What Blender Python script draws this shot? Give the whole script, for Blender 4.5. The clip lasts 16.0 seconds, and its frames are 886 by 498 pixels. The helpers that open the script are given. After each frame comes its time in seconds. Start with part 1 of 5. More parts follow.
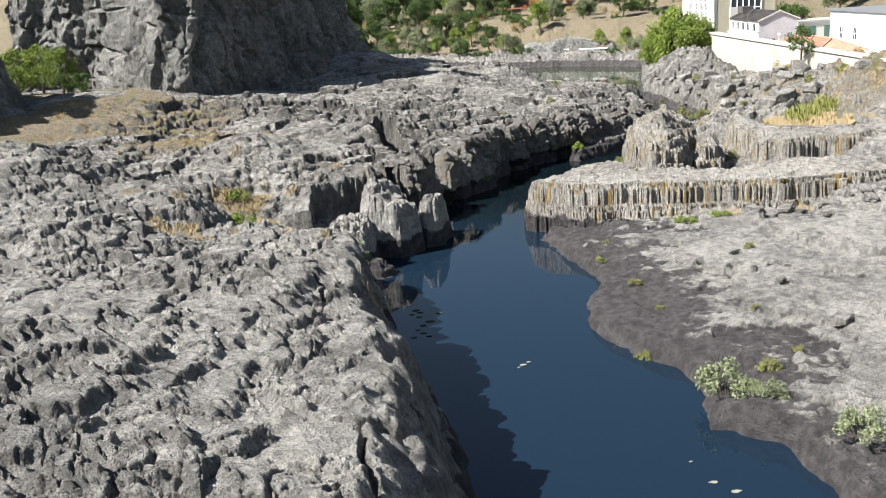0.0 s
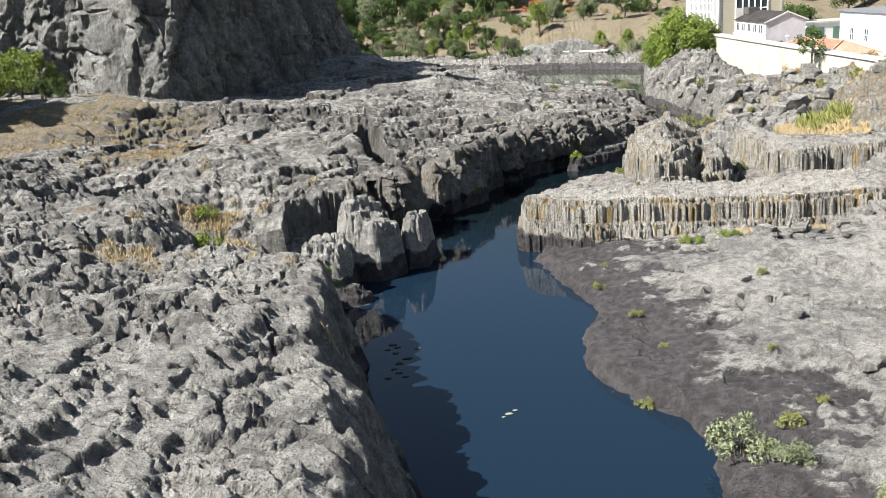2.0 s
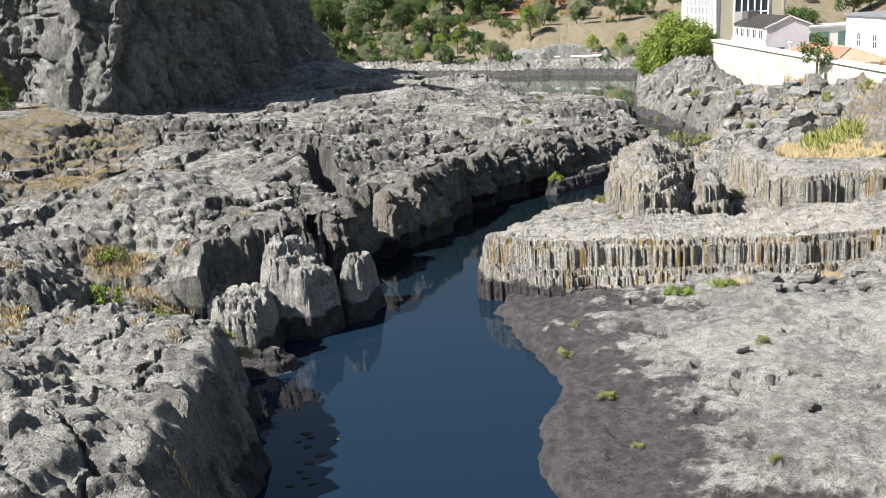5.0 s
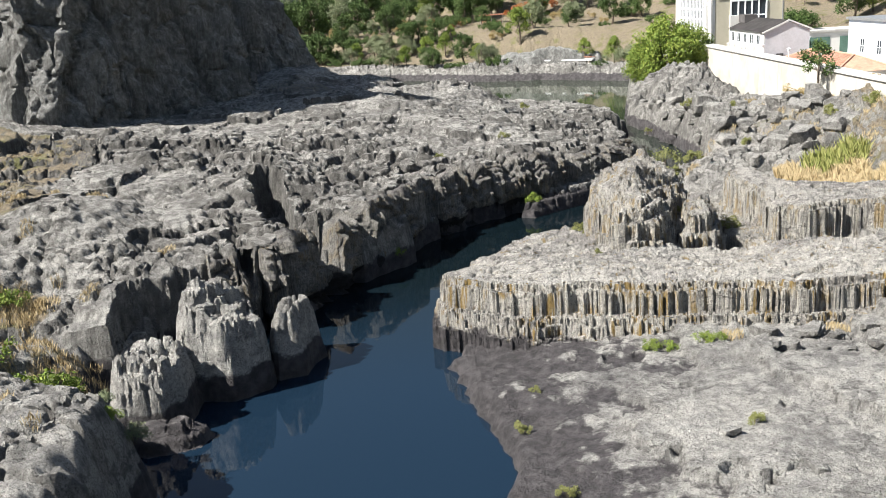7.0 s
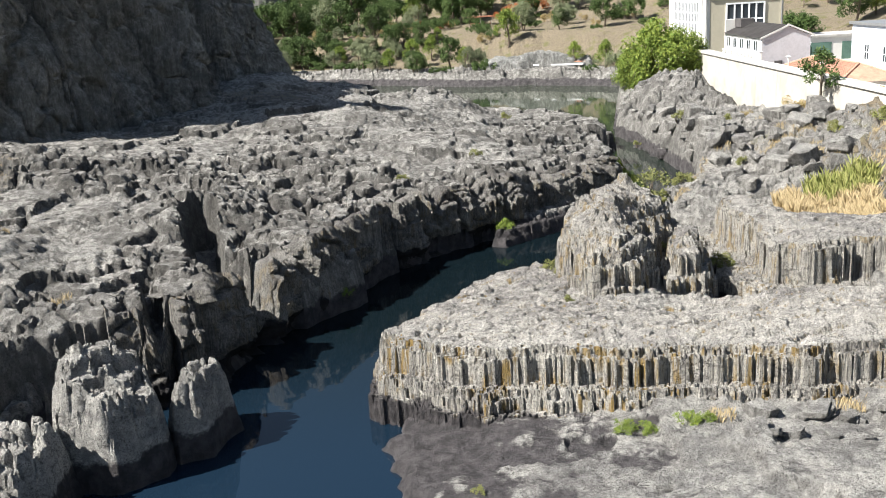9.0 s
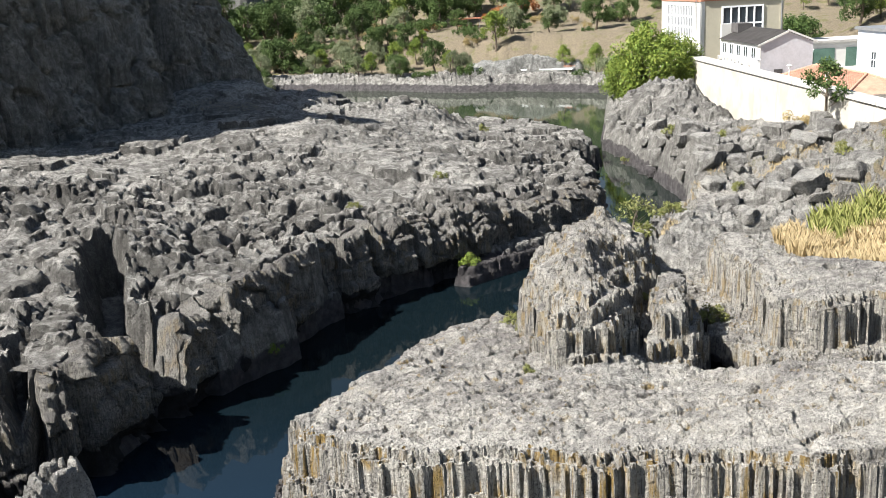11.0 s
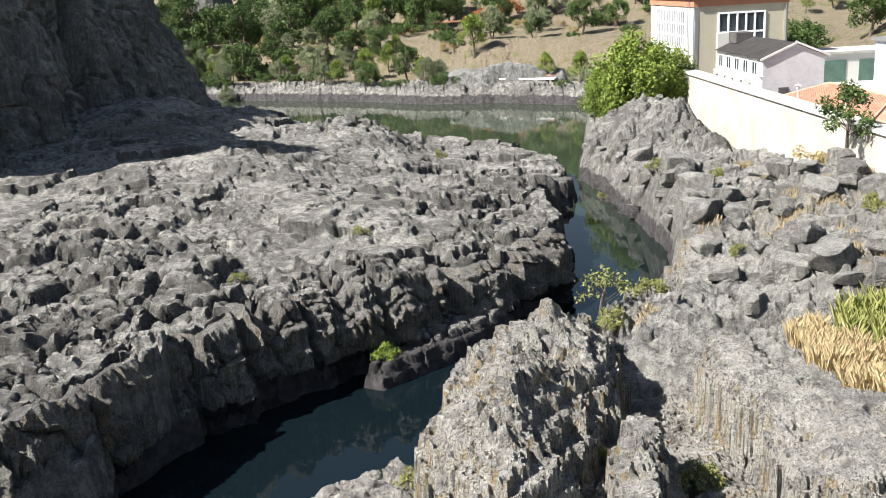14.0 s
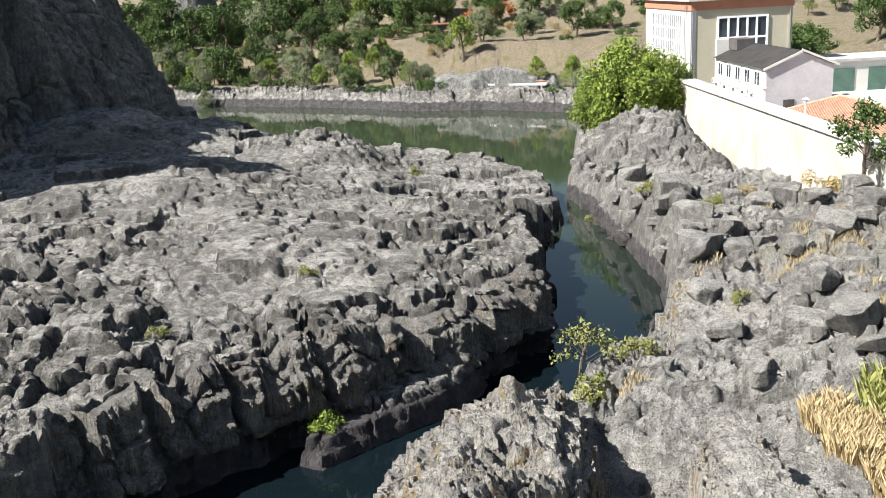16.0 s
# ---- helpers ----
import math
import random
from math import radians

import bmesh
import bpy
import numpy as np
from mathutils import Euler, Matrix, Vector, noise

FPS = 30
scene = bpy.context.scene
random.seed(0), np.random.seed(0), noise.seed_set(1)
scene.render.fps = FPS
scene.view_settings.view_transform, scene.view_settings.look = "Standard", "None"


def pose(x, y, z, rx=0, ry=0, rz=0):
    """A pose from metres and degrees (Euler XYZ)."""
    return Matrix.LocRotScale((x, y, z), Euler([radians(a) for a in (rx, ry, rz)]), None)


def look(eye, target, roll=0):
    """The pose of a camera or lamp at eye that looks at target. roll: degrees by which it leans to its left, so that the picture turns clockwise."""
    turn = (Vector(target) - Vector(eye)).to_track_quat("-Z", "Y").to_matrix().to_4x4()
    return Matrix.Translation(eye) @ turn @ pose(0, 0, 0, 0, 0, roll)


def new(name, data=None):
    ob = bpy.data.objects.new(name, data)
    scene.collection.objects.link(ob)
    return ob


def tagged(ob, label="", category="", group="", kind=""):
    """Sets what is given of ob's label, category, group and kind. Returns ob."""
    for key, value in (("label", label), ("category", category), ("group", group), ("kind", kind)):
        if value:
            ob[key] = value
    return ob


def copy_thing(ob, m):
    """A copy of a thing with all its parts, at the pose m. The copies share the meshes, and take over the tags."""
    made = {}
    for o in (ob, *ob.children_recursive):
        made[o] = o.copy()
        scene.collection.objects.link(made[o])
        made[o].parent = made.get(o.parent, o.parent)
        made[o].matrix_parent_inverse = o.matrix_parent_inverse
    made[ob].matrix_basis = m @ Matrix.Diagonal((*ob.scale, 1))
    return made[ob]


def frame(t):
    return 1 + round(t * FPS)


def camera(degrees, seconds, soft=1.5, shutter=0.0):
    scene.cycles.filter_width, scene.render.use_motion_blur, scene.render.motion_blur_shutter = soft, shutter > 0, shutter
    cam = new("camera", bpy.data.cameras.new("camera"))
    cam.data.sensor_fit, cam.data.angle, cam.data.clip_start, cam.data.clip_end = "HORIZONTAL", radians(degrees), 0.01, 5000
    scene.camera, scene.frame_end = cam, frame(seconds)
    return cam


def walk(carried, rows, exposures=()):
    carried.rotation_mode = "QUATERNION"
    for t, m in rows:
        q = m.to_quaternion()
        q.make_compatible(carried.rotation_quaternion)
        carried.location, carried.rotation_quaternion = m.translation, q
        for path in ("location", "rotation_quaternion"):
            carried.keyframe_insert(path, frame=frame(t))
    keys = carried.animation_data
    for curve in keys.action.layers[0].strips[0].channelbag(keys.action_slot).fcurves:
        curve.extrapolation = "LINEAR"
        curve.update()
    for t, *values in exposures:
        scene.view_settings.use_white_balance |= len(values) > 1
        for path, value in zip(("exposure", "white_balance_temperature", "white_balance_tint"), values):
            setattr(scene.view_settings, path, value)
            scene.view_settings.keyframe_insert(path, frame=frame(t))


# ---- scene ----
cam = camera(50.7, 16.0, soft=0.9)
PATH = [
    (0, (1.599, -5.929, 17.961), (1.606, 13.338, 12.598), -3.39),
    (0.5, (1.809, -4.623, 17.891), (1.801, 14.647, 12.537), -3.42),
    (1, (2.099, -3.240, 17.836), (2.078, 16.032, 12.490), -3.44),
    (1.5, (2.456, -1.810, 17.796), (2.423, 17.464, 12.456), -3.46),
    (2, (2.869, -0.346, 17.767), (2.828, 18.930, 12.434), -3.48),
    (2.5, (3.333, 1.150, 17.749), (3.285, 20.427, 12.421), -3.49),
    (3, (3.840, 2.682, 17.741), (3.789, 21.960, 12.417), -3.49),
    (3.5, (4.386, 4.256, 17.740), (4.333, 23.535, 12.421), -3.50),
    (4, (4.966, 5.878, 17.746), (4.912, 25.158, 12.430), -3.50),
    (6.5, (8.201, 14.770, 17.837), (8.169, 34.053, 12.530), -3.46),
    (7, (8.885, 16.680, 17.862), (8.861, 35.963, 12.555), -3.45),
    (7.5, (9.572, 18.621, 17.888), (9.558, 37.904, 12.580), -3.43),
    (8, (10.262, 20.587, 17.913), (10.258, 39.870, 12.605), -3.42),
    (8.5, (10.954, 22.577, 17.938), (10.960, 41.860, 12.629), -3.40),
    (9, (11.648, 24.593, 17.963), (11.666, 43.875, 12.653), -3.38),
    (11.5, (15.240, 35.361, 18.077), (15.318, 54.641, 12.758), -3.27),
    (12, (16.004, 37.743, 18.099), (16.094, 57.022, 12.778), -3.25),
    (12.5, (16.786, 40.219, 18.122), (16.887, 59.498, 12.799), -3.23),
    (13, (17.580, 42.777, 18.145), (17.692, 62.055, 12.820), -3.21),
    (13.5, (18.375, 45.383, 18.171), (18.499, 64.660, 12.843), -3.19),
    (14, (19.154, 47.971, 18.198), (19.287, 67.248, 12.869), -3.17),
    (14.5, (19.886, 50.437, 18.229), (20.028, 69.713, 12.897), -3.16),
    (15, (20.529, 52.623, 18.264), (20.679, 71.898, 12.931), -3.14),
    (15.5, (21.023, 54.300, 18.305), (21.180, 73.575, 12.969), -3.13),
    (16, (21.290, 55.159, 18.351), (21.453, 74.433, 13.015), -3.12),
]
walk(cam, [(t, look(eye, target, roll)) for t, eye, target, roll in PATH])

# ---- world, sun, exposure ----
scene.view_settings.exposure = 1.37
SUN_TO = Vector((-0.67, -0.20, 0.71)).normalized()
world = bpy.data.worlds.new("sky")
scene.world = world
world.use_nodes = True
wn = world.node_tree.nodes
sky = wn.new("ShaderNodeTexSky")
sky.sky_type, sky.sun_disc = "NISHITA", False
sky.sun_elevation = math.asin(SUN_TO.z)
sky.sun_rotation = math.atan2(SUN_TO.x, SUN_TO.y)
sky.air_density, sky.dust_density = 1.2, 1.5
wn["Background"].inputs["Strength"].default_value = 0.043
world.node_tree.links.new(sky.outputs[0], wn["Background"].inputs["Color"])
sun = new("sun", bpy.data.lights.new("sun", "SUN"))
sun.data.energy, sun.data.angle, sun.data.color = 5.0, radians(0.5), (1.0, 0.955, 0.89)
sun.matrix_world = look(SUN_TO * 400, (0, 0, 0))


# ---- noise and plan geometry ----
def hashed(ix, iy, seed):
    n = (ix.astype(np.int64) * 374761393 + iy.astype(np.int64) * 668265263 + seed * 974711) & 0x7FFFFFFF
    n = ((n ^ (n >> 13)) * 1274126177) & 0x7FFFFFFF
    n = ((n ^ (n >> 16)) * 668265263) & 0x7FFFFFFF
    return ((n ^ (n >> 15)) & 0xFFFFFF) / float(0x1000000)


def vnoise(x, y, seed):
    ix, iy = np.floor(x), np.floor(y)
    fx, fy = x - ix, y - iy
    fx, fy = fx * fx * fx * (fx * (fx * 6 - 15) + 10), fy * fy * fy * (fy * (fy * 6 - 15) + 10)
    a, b = hashed(ix, iy, seed), hashed(ix + 1, iy, seed)
    c, d = hashed(ix, iy + 1, seed), hashed(ix + 1, iy + 1, seed)
    return (a + (b - a) * fx) * (1 - fy) + (c + (d - c) * fx) * fy


def fbm(x, y, size, octaves, seed, gain=0.5):
    """Fractal noise about 0, within -1 to 1."""
    total, amp, out = 0.0, 1.0, 0.0
    for n in range(octaves):
        k = 2.0**n / size
        out = out + amp * (2 * vnoise(x * k + 17.3 * n, y * k - 9.1 * n, seed + n) - 1)
        total += amp
        amp *= gain
    return out / total


def cells(x, y, sx, sy, seed):
    """Voronoi cells: nearest distance, edge distance (both in cells), centre of the nearest cell and its random number."""
    u, v = x / sx, y / sy
    iu, iv = np.floor(u), np.floor(v)
    f1, f2 = np.full(x.shape, 9.0), np.full(x.shape, 9.0)
    cx, cy, rnd = np.zeros(x.shape), np.zeros(x.shape), np.zeros(x.shape)
    for du in (-1, 0, 1):
        for dv in (-1, 0, 1):
            a, b = iu + du, iv + dv
            px, py = a + 0.1 + 0.8 * hashed(a, b, seed), b + 0.1 + 0.8 * hashed(a, b, seed + 71)
            d = np.hypot(u - px, v - py)
            near = d < f1
            f2 = np.where(near, f1, np.minimum(f2, d))
            cx, cy = np.where(near, px * sx, cx), np.where(near, py * sy, cy)
            rnd = np.where(near, hashed(a, b, seed + 137), rnd)
            f1 = np.where(near, d, f1)
    return f1, f2 - f1, cx, cy, rnd


def step(a, b, v):
    t = np.clip((v - a) / (b - a), 0, 1)
    return t * t * (3 - 2 * t)


def inside_by(x, y, outline):
    """Signed distance to a closed outline: positive inside."""
    best, odd = np.full(x.shape, 1e9), np.zeros(x.shape, bool)
    for (ax, ay), (bx, by) in zip(outline, outline[1:] + outline[:1]):
        ex, ey = bx - ax, by - ay
        t = np.clip(((x - ax) * ex + (y - ay) * ey) / (ex * ex + ey * ey + 1e-9), 0, 1)
        best = np.minimum(best, np.hypot(x - ax - t * ex, y - ay - t * ey))
        if ay != by:
            odd ^= ((ay > y) != (by > y)) & (x < ex * (y - ay) / (by - ay) + ax)
    return np.where(odd, best, -best)


def spots(x, y, places, power=3.0):
    """A smooth level through spot heights."""
    top, total = 0.0, 0.0
    for px, py, pz in places:
        w = 1.0 / (np.hypot(x - px, y - py) ** power + 4.0)
        top, total = top + w * pz, total + w
    return top / total


# ---- plan of the gorge: z 0 is the water ----
LEFT_SHORE = [(4, -60), (3.4, 10), (2.8, 25), (2.2, 29), (0.6, 34.5), (-0.6, 41), (-1.5, 46.5), (-2.6, 51.5), (-6.5, 56),
              (-7.5, 60), (-4, 64.5), (0.5, 66), (1.8, 70.5), (3.8, 75.5), (6.8, 80.5), (8.8, 85.4), (12.8, 89), (16, 90.8), (20, 94), (24.5, 98),
              (26.6, 100.5), (27.6, 106), (28.0, 113), (29.6, 123), (31.6, 132), (30.6, 141), (28, 150), (22, 157),
              (13, 163), (5, 168), (-3, 173), (-9, 182), (-14, 200), (-40, 224), (-300, 260), (-900, 260), (-900, -60)]
RIGHT_SHORE = [(16, -60), (15.5, 10), (14.2, 24), (13.8, 26.6), (12.6, 28), (11.4, 28.4), (12.2, 32.3), (11.8, 34.6),
               (10.1, 37), (8.4, 41.3), (8.8, 45), (10.3, 48.5), (10, 52), (9, 55.3), (7.9, 59.6), (9.2, 62), (10.5, 66),
               (12.5, 71), (15.5, 75.5), (19, 79.5), (21.5, 86), (25, 92), (29, 96.2), (31.5, 98.5), (33.6, 104), (34.8, 108),
               (34.4, 115), (34.0, 126), (33.4, 139), (36.8, 156), (42.6, 180), (52, 186), (900, 186), (900, -60)]
FAR_SHORE = [(-900, 300), (-300, 285), (-60, 246), (-12, 224), (6.4, 213.5), (19, 203), (29.5, 200.5), (45, 189), (60, 187), (900, 187),
             (900, 3000), (-900, 3000)]
LEFT_LEVELS = [(0, 22, 5.5), (-2, 30, 5.4), (-6.3, 31.3, 7.0), (-14, 24, 8), (-20, 40, 8), (-5, 44, 4.8), (-9, 49, 4.2), (-17, 55, 5.6),
               (-6, 64, 4.2), (-8.6, 55.5, 1.0), (-12.5, 60.5, 2.4), (-16, 66, 5.5), (-14.6, 70, 7.2), (-30, 62, 8), (-3, 70, 4.8), (2, 76, 4.6), (7.2, 84.6, 4.6), (13.6, 96, 4.3), (-8, 84, 6.2),
               (-16, 92, 7.2), (-36, 100, 8.6), (0.5, 123, 7.0), (8, 108, 5.4), (21.9, 117.5, 3.7), (26.5, 106, 3.4), (10.4, 140, 6.3),
               (-1.7, 149.5, 6.8), (-9, 146, 8.8), (24, 140, 1.9), (28.5, 128, 1.7), (18, 150, 1.5), (10, 158, 1.2), (0, 165, 2.0), (-8, 176, 2.0)]
RIGHT_LEVELS = [(17, 24, 1.0), (22, 24, 2.0), (13, 33, 0.5), (18, 35, 1.1), (20.5, 37, 1.8), (21, 31, 1.9), (25, 36, 2.3), (11.5, 43, 0.4), (15.6, 42, 1.0), (18.4, 42, 1.75), (20.5, 46, 1.9), (18.4, 49.2, 1.6), (15.4, 52.5, 1.35),
                (11, 51, 0.3), (13, 53, 1.0), (10.5, 58, 0.45), (16, 57.5, 1.1), (22, 57, 1.75), (26, 50, 2.2), (34, 58, 3.0), (20, 70, 2.3),
                (28, 76.5, 1.2), (27.7, 74.8, -1.6), (34, 80, 3.0), (42, 70, 4.5), (30.5, 89.5, 3.4), (27.5, 92.5, 1.2), (30.4, 95.4, 1.5), (24, 89.5, 1.6), (36.6, 96.8, 3.9), (44, 92, 5.2), (40, 108, 4.0), (45, 118, 4.3), (45, 104, 6.3), (45.5, 96, 8.0), (46, 88, 9.2), (42, 99, 5.2), (39, 104, 4.2),
                (56, 80, 9.0), (55, 60, 7.5), (55, 100, 8.5), (44, 30, 4), (38, 128, 2.5), (44, 160, 4)]


def terraced(z, q, how, soft=0.15):
    """Breaks a height into ledges."""
    k = z / q
    low = np.floor(k)
    return z + how * ((low + step(0.5 - soft, 0.5 + soft, k - low)) * q - z)


def rock_relief(x, y, seed, size=3.2, knob=1.0, amount=1.0, pits=1.0):
    """Layered, pillowy and pitted top of weathered lava."""
    wx, wy = x + 0.9 * fbm(x, y, 4, 4, seed + 3), y + 0.9 * fbm(x, y, 4, 4, seed + 9)
    _, edge, cx, cy, rnd = cells(wx, wy, size * 1.4, size * 0.9, seed)
    tilt = ((wx - cx) * np.cos(rnd * 40) + (wy - cy) * np.sin(rnd * 40)) / size
    out = 0.6 * (rnd - 0.5) + 0.4 * tilt + 0.7 * fbm(x, y, size * 1.6, 3, seed + 5) - 0.55 * (1 - step(0.0, 0.16, edge))
    wx, wy = x + 0.4 * fbm(x, y, 1.4, 3, seed + 13), y + 0.4 * fbm(x, y, 1.4, 3, seed + 19)
    f1, edge, cx, cy, rnd = cells(wx, wy, knob * 1.7, knob * 1.15, seed + 31)
    out = out + 0.4 * (rnd - 0.5) + 0.42 * np.sqrt(np.clip(1 - (f1 / 0.85) ** 2, 0, 1)) - 0.34 * (1 - step(0.0, 0.2, edge))
    out = terraced(out, 0.42, 0.6, 0.28)
    wx, wy = x + 0.2 * fbm(x, y, 0.6, 2, seed + 23), y + 0.2 * fbm(x, y, 0.6, 2, seed + 29)
    f1, edge, cx, cy, rnd = cells(wx, wy, knob * 0.55, knob * 0.42, seed + 91)
    out = out + 0.11 * (rnd - 0.5) + 0.12 * np.sqrt(np.clip(1 - f1**2, 0, 1)) - 0.12 * (1 - step(0.0, 0.2, edge))
    f1, edge, cx, cy, rnd = cells(wx, wy, 0.95, 0.85, seed + 57)
    many = step(-0.1, 0.35, fbm(x, y, 7, 2, seed + 61))
    out = out - 0.6 * pits * (0.15 + 0.85 * many) * (rnd > 0.5) * (1 - step(0.16, 0.30, f1 + 0.14 * fbm(x, y, 0.5, 2, seed + 66)))
    out = out + 0.12 * fbm(x, y, 0.7, 3, seed + 71, 0.7) - 0.18 * (1 - step(0.0, 0.08, np.abs(fbm(x, y, 2.3, 4, seed + 77, 0.6))))
    f1, _, _, _, rnd = cells(wx, wy, 0.42, 0.36, seed + 83)
    out = out - 0.22 * pits * step(-0.25, 0.2, fbm(x, y, 3.5, 2, seed + 87)) * (rnd > 0.4) * (1 - step(0.14, 0.30, f1))
    out = out + 0.06 * fbm(x, y, 0.3, 2, seed + 97, 0.8)
    return out * amount


# cuts in the left bank: (from, to, half width, floor)
CREVICES = [((3.4, 69.0), (-0.4, 73.4), 1.2, -0.4), ((-0.4, 73.4), (-3.5, 81.5), 0.9, 0.8), ((-1.2, 64.5), (-3.5, 70.5), 0.35, 1.6), ((11.4, 86.0), (9.4, 93.0), 0.3, 2.0), ((16.2, 91.0), (14.2, 97.0), 0.3, 2.2),
            ((-2.6, 36.6), (-6.4, 38.2), 0.45, 3.4), ((-1.2, 40), (-9, 35.5), 0.35, 3.6), ((22.4, 97.2), (21, 102), 0.35, 1.8), ((-8, 46), (-16, 40), 0.4, 4.4)]


def land(x, y):
    """Height of the ground sheet."""
    wx = x + 0.4 * fbm(x, y, 4.5, 3, 201) + 0.35 * fbm(x, y, 0.9, 3, 203)
    wy = y + 0.4 * fbm(x, y, 4.5, 3, 205) + 0.35 * fbm(x, y, 0.9, 3, 207)
    left, right, far = inside_by(wx, wy, LEFT_SHORE), inside_by(wx, wy, RIGHT_SHORE), inside_by(wx, wy, FAR_SHORE)
    relief = rock_relief(x, y, 11)
    fine = rock_relief(x, y, 47, 2.8, 0.8, 0.6)
    bed = -1.6 + 0.3 * fbm(x, y, 3, 2, 5)
    # left shelf: a steep bank of buttresses under a knobbly, ledged top
    _, joint, cx, cy, rnd = cells(wx, wy, 4.6, 4.2, 221)
    butt = np.clip(inside_by(cx, cy, LEFT_SHORE), -1, 4)
    _, _, fx, fy, frnd = cells(wx, wy, 2.1, 1.8, 225)
    _, _, gx, gy, grnd = cells(x, y, 0.36, 0.36, 226)
    flute = (0.45 * (frnd - 0.5) + 0.05 * (grnd - 0.5) + 0.06 * fbm(x, y, 0.5, 2, 227)) * step(56, 64, y)
    near = step(64, 58, y)
    rug = 0.38 + 0.42 * step(-0.35, 0.4, fbm(x, y, 13, 2, 231))
    d = left * (1 - 0.30 * (1 - near)) + 0.30 * (1 - near) * butt + flute - 0.9 * step(62, 66, y) * step(109, 105, y)
    top = spots(x, y, LEFT_LEVELS) + 0.7 * (rnd - 0.5) * (1 - near) - 0.8 * (1 - step(0, 0.07, joint)) * step(8, 3, left)
    smooth = step(90, 112, y) * step(-12, -22, x - 0.1 * y)
    crown = terraced(top + relief * rug * (1 - 0.6 * smooth) * step(-0.2, 2.0, d - 1.6 * near), 0.62, 0.5, 0.28)
    flank = np.interp(y, (14, 24, 34, 45), (5.2, 5.0, 3.5, 2.8))
    face = np.where(y < 60, step(-0.1, 1.0, (d + 0.8 * fbm(x, y, 2.2, 3, 233) + 0.34 * (flank - 2.8)) / flank), np.maximum((0.62 + 0.25 * (rnd - 0.5)) * step(-0.15, 0.15, d), step(0.3, 0.8, d + 0.3 * (frnd - 0.5))))
    foot = bed + (1.9 + 0.5 * fbm(x, y, 3, 2, 229)) * step(-0.9, 0.1, d)
    hl = np.maximum(bed + (crown - bed) * face, np.where(y > 60, foot, bed))
    for (ax, ay), (bx, by), wide, floor in CREVICES:
        ex, ey = bx - ax, by - ay
        t = np.clip(((wx - ax) * ex + (wy - ay) * ey) / (ex * ex + ey * ey), 0, 1)
        gap = np.hypot(wx - ax - t * ex, wy - ay - t * ey)
        hl = np.minimum(hl, np.where(gap < wide * 2.2, floor + 2.2 * t + 6.0 * np.clip(gap / wide - 0.7, 0, 2), 99))
    # right shelf: low and smooth near the water, stepping up
    top = spots(x, y, RIGHT_LEVELS)
    rough = step(0.95, 1.5, top)
    ledge = terraced(top + 0.60 * fbm(x, y, 4.5, 5, 91) + 0.06 * fine, 0.42, 0.92, 0.06)
    top = top + (ledge - top) * (0.35 + 0.65 * rough) + 0.17 * fbm(x, y, 0.9, 4, 93, 0.7)
    face = step(-0.1, 1.0, (right + 0.5 * flute) / 1.2)
    high = step(60, 68, y)
    hr = bed + (top + fine * (0.17 + 0.08 * rough + 0.34 * high) * step(0, 1.5, right) + 0.4 * np.clip(x - 68, 0, 150) - bed) * face
    hr = hr + 0.75 * relief * step(82, 90, y) * step(-0.6, 0.8, right) * step(48, 41, x)
    # far bank: a rock ledge, a flat path, a rock step, a terrace and wooded hills
    level = 2.4 * step(0, 4, far) + 0.5 * step(10, 20, far) + 5.6 * step(17, 30, far + 4 * fbm(x, y, 30, 2, 303)) + 1.2 * step(30, 55, far) + 0.27 * np.clip(far - 52, 0, 115) * (0.2 + 0.8 * step(-75, -5, x))
    level = level + 8 * fbm(x, y, 70, 3, 301) * step(50, 140, far)
    rocky = step(0.5, 4, far) * (1 - step(8, 11, far)) + 0.35 * step(16, 20, far) * (1 - step(30, 36, far))
    hf = bed + (level + 0.8 * relief * rocky + 0.4 * fbm(x, y, 5, 3, 307) * step(12, 30, far) - bed) * step(-0.1, 1.5, far)
    out = np.maximum(np.maximum(hl, hr), hf)
    hills = 60 * step(120, 700, np.abs(x)) + 40 * step(400, 1500, y)
    return out + hills * (0.7 + 0.5 * fbm(x, y, 300, 3, 311))


def axis(*runs):
    """Grid lines: runs of (start, end, spacing at the start, spacing at the end)."""
    out = []
    for a, b, s0, s1 in runs:
        v, span = a, b - a
        while v < b - 1e-6:
            out.append(v)
            v += s0 + (s1 - s0) * (v - a) / span
    out.append(runs[-1][1])
    return np.array(out)


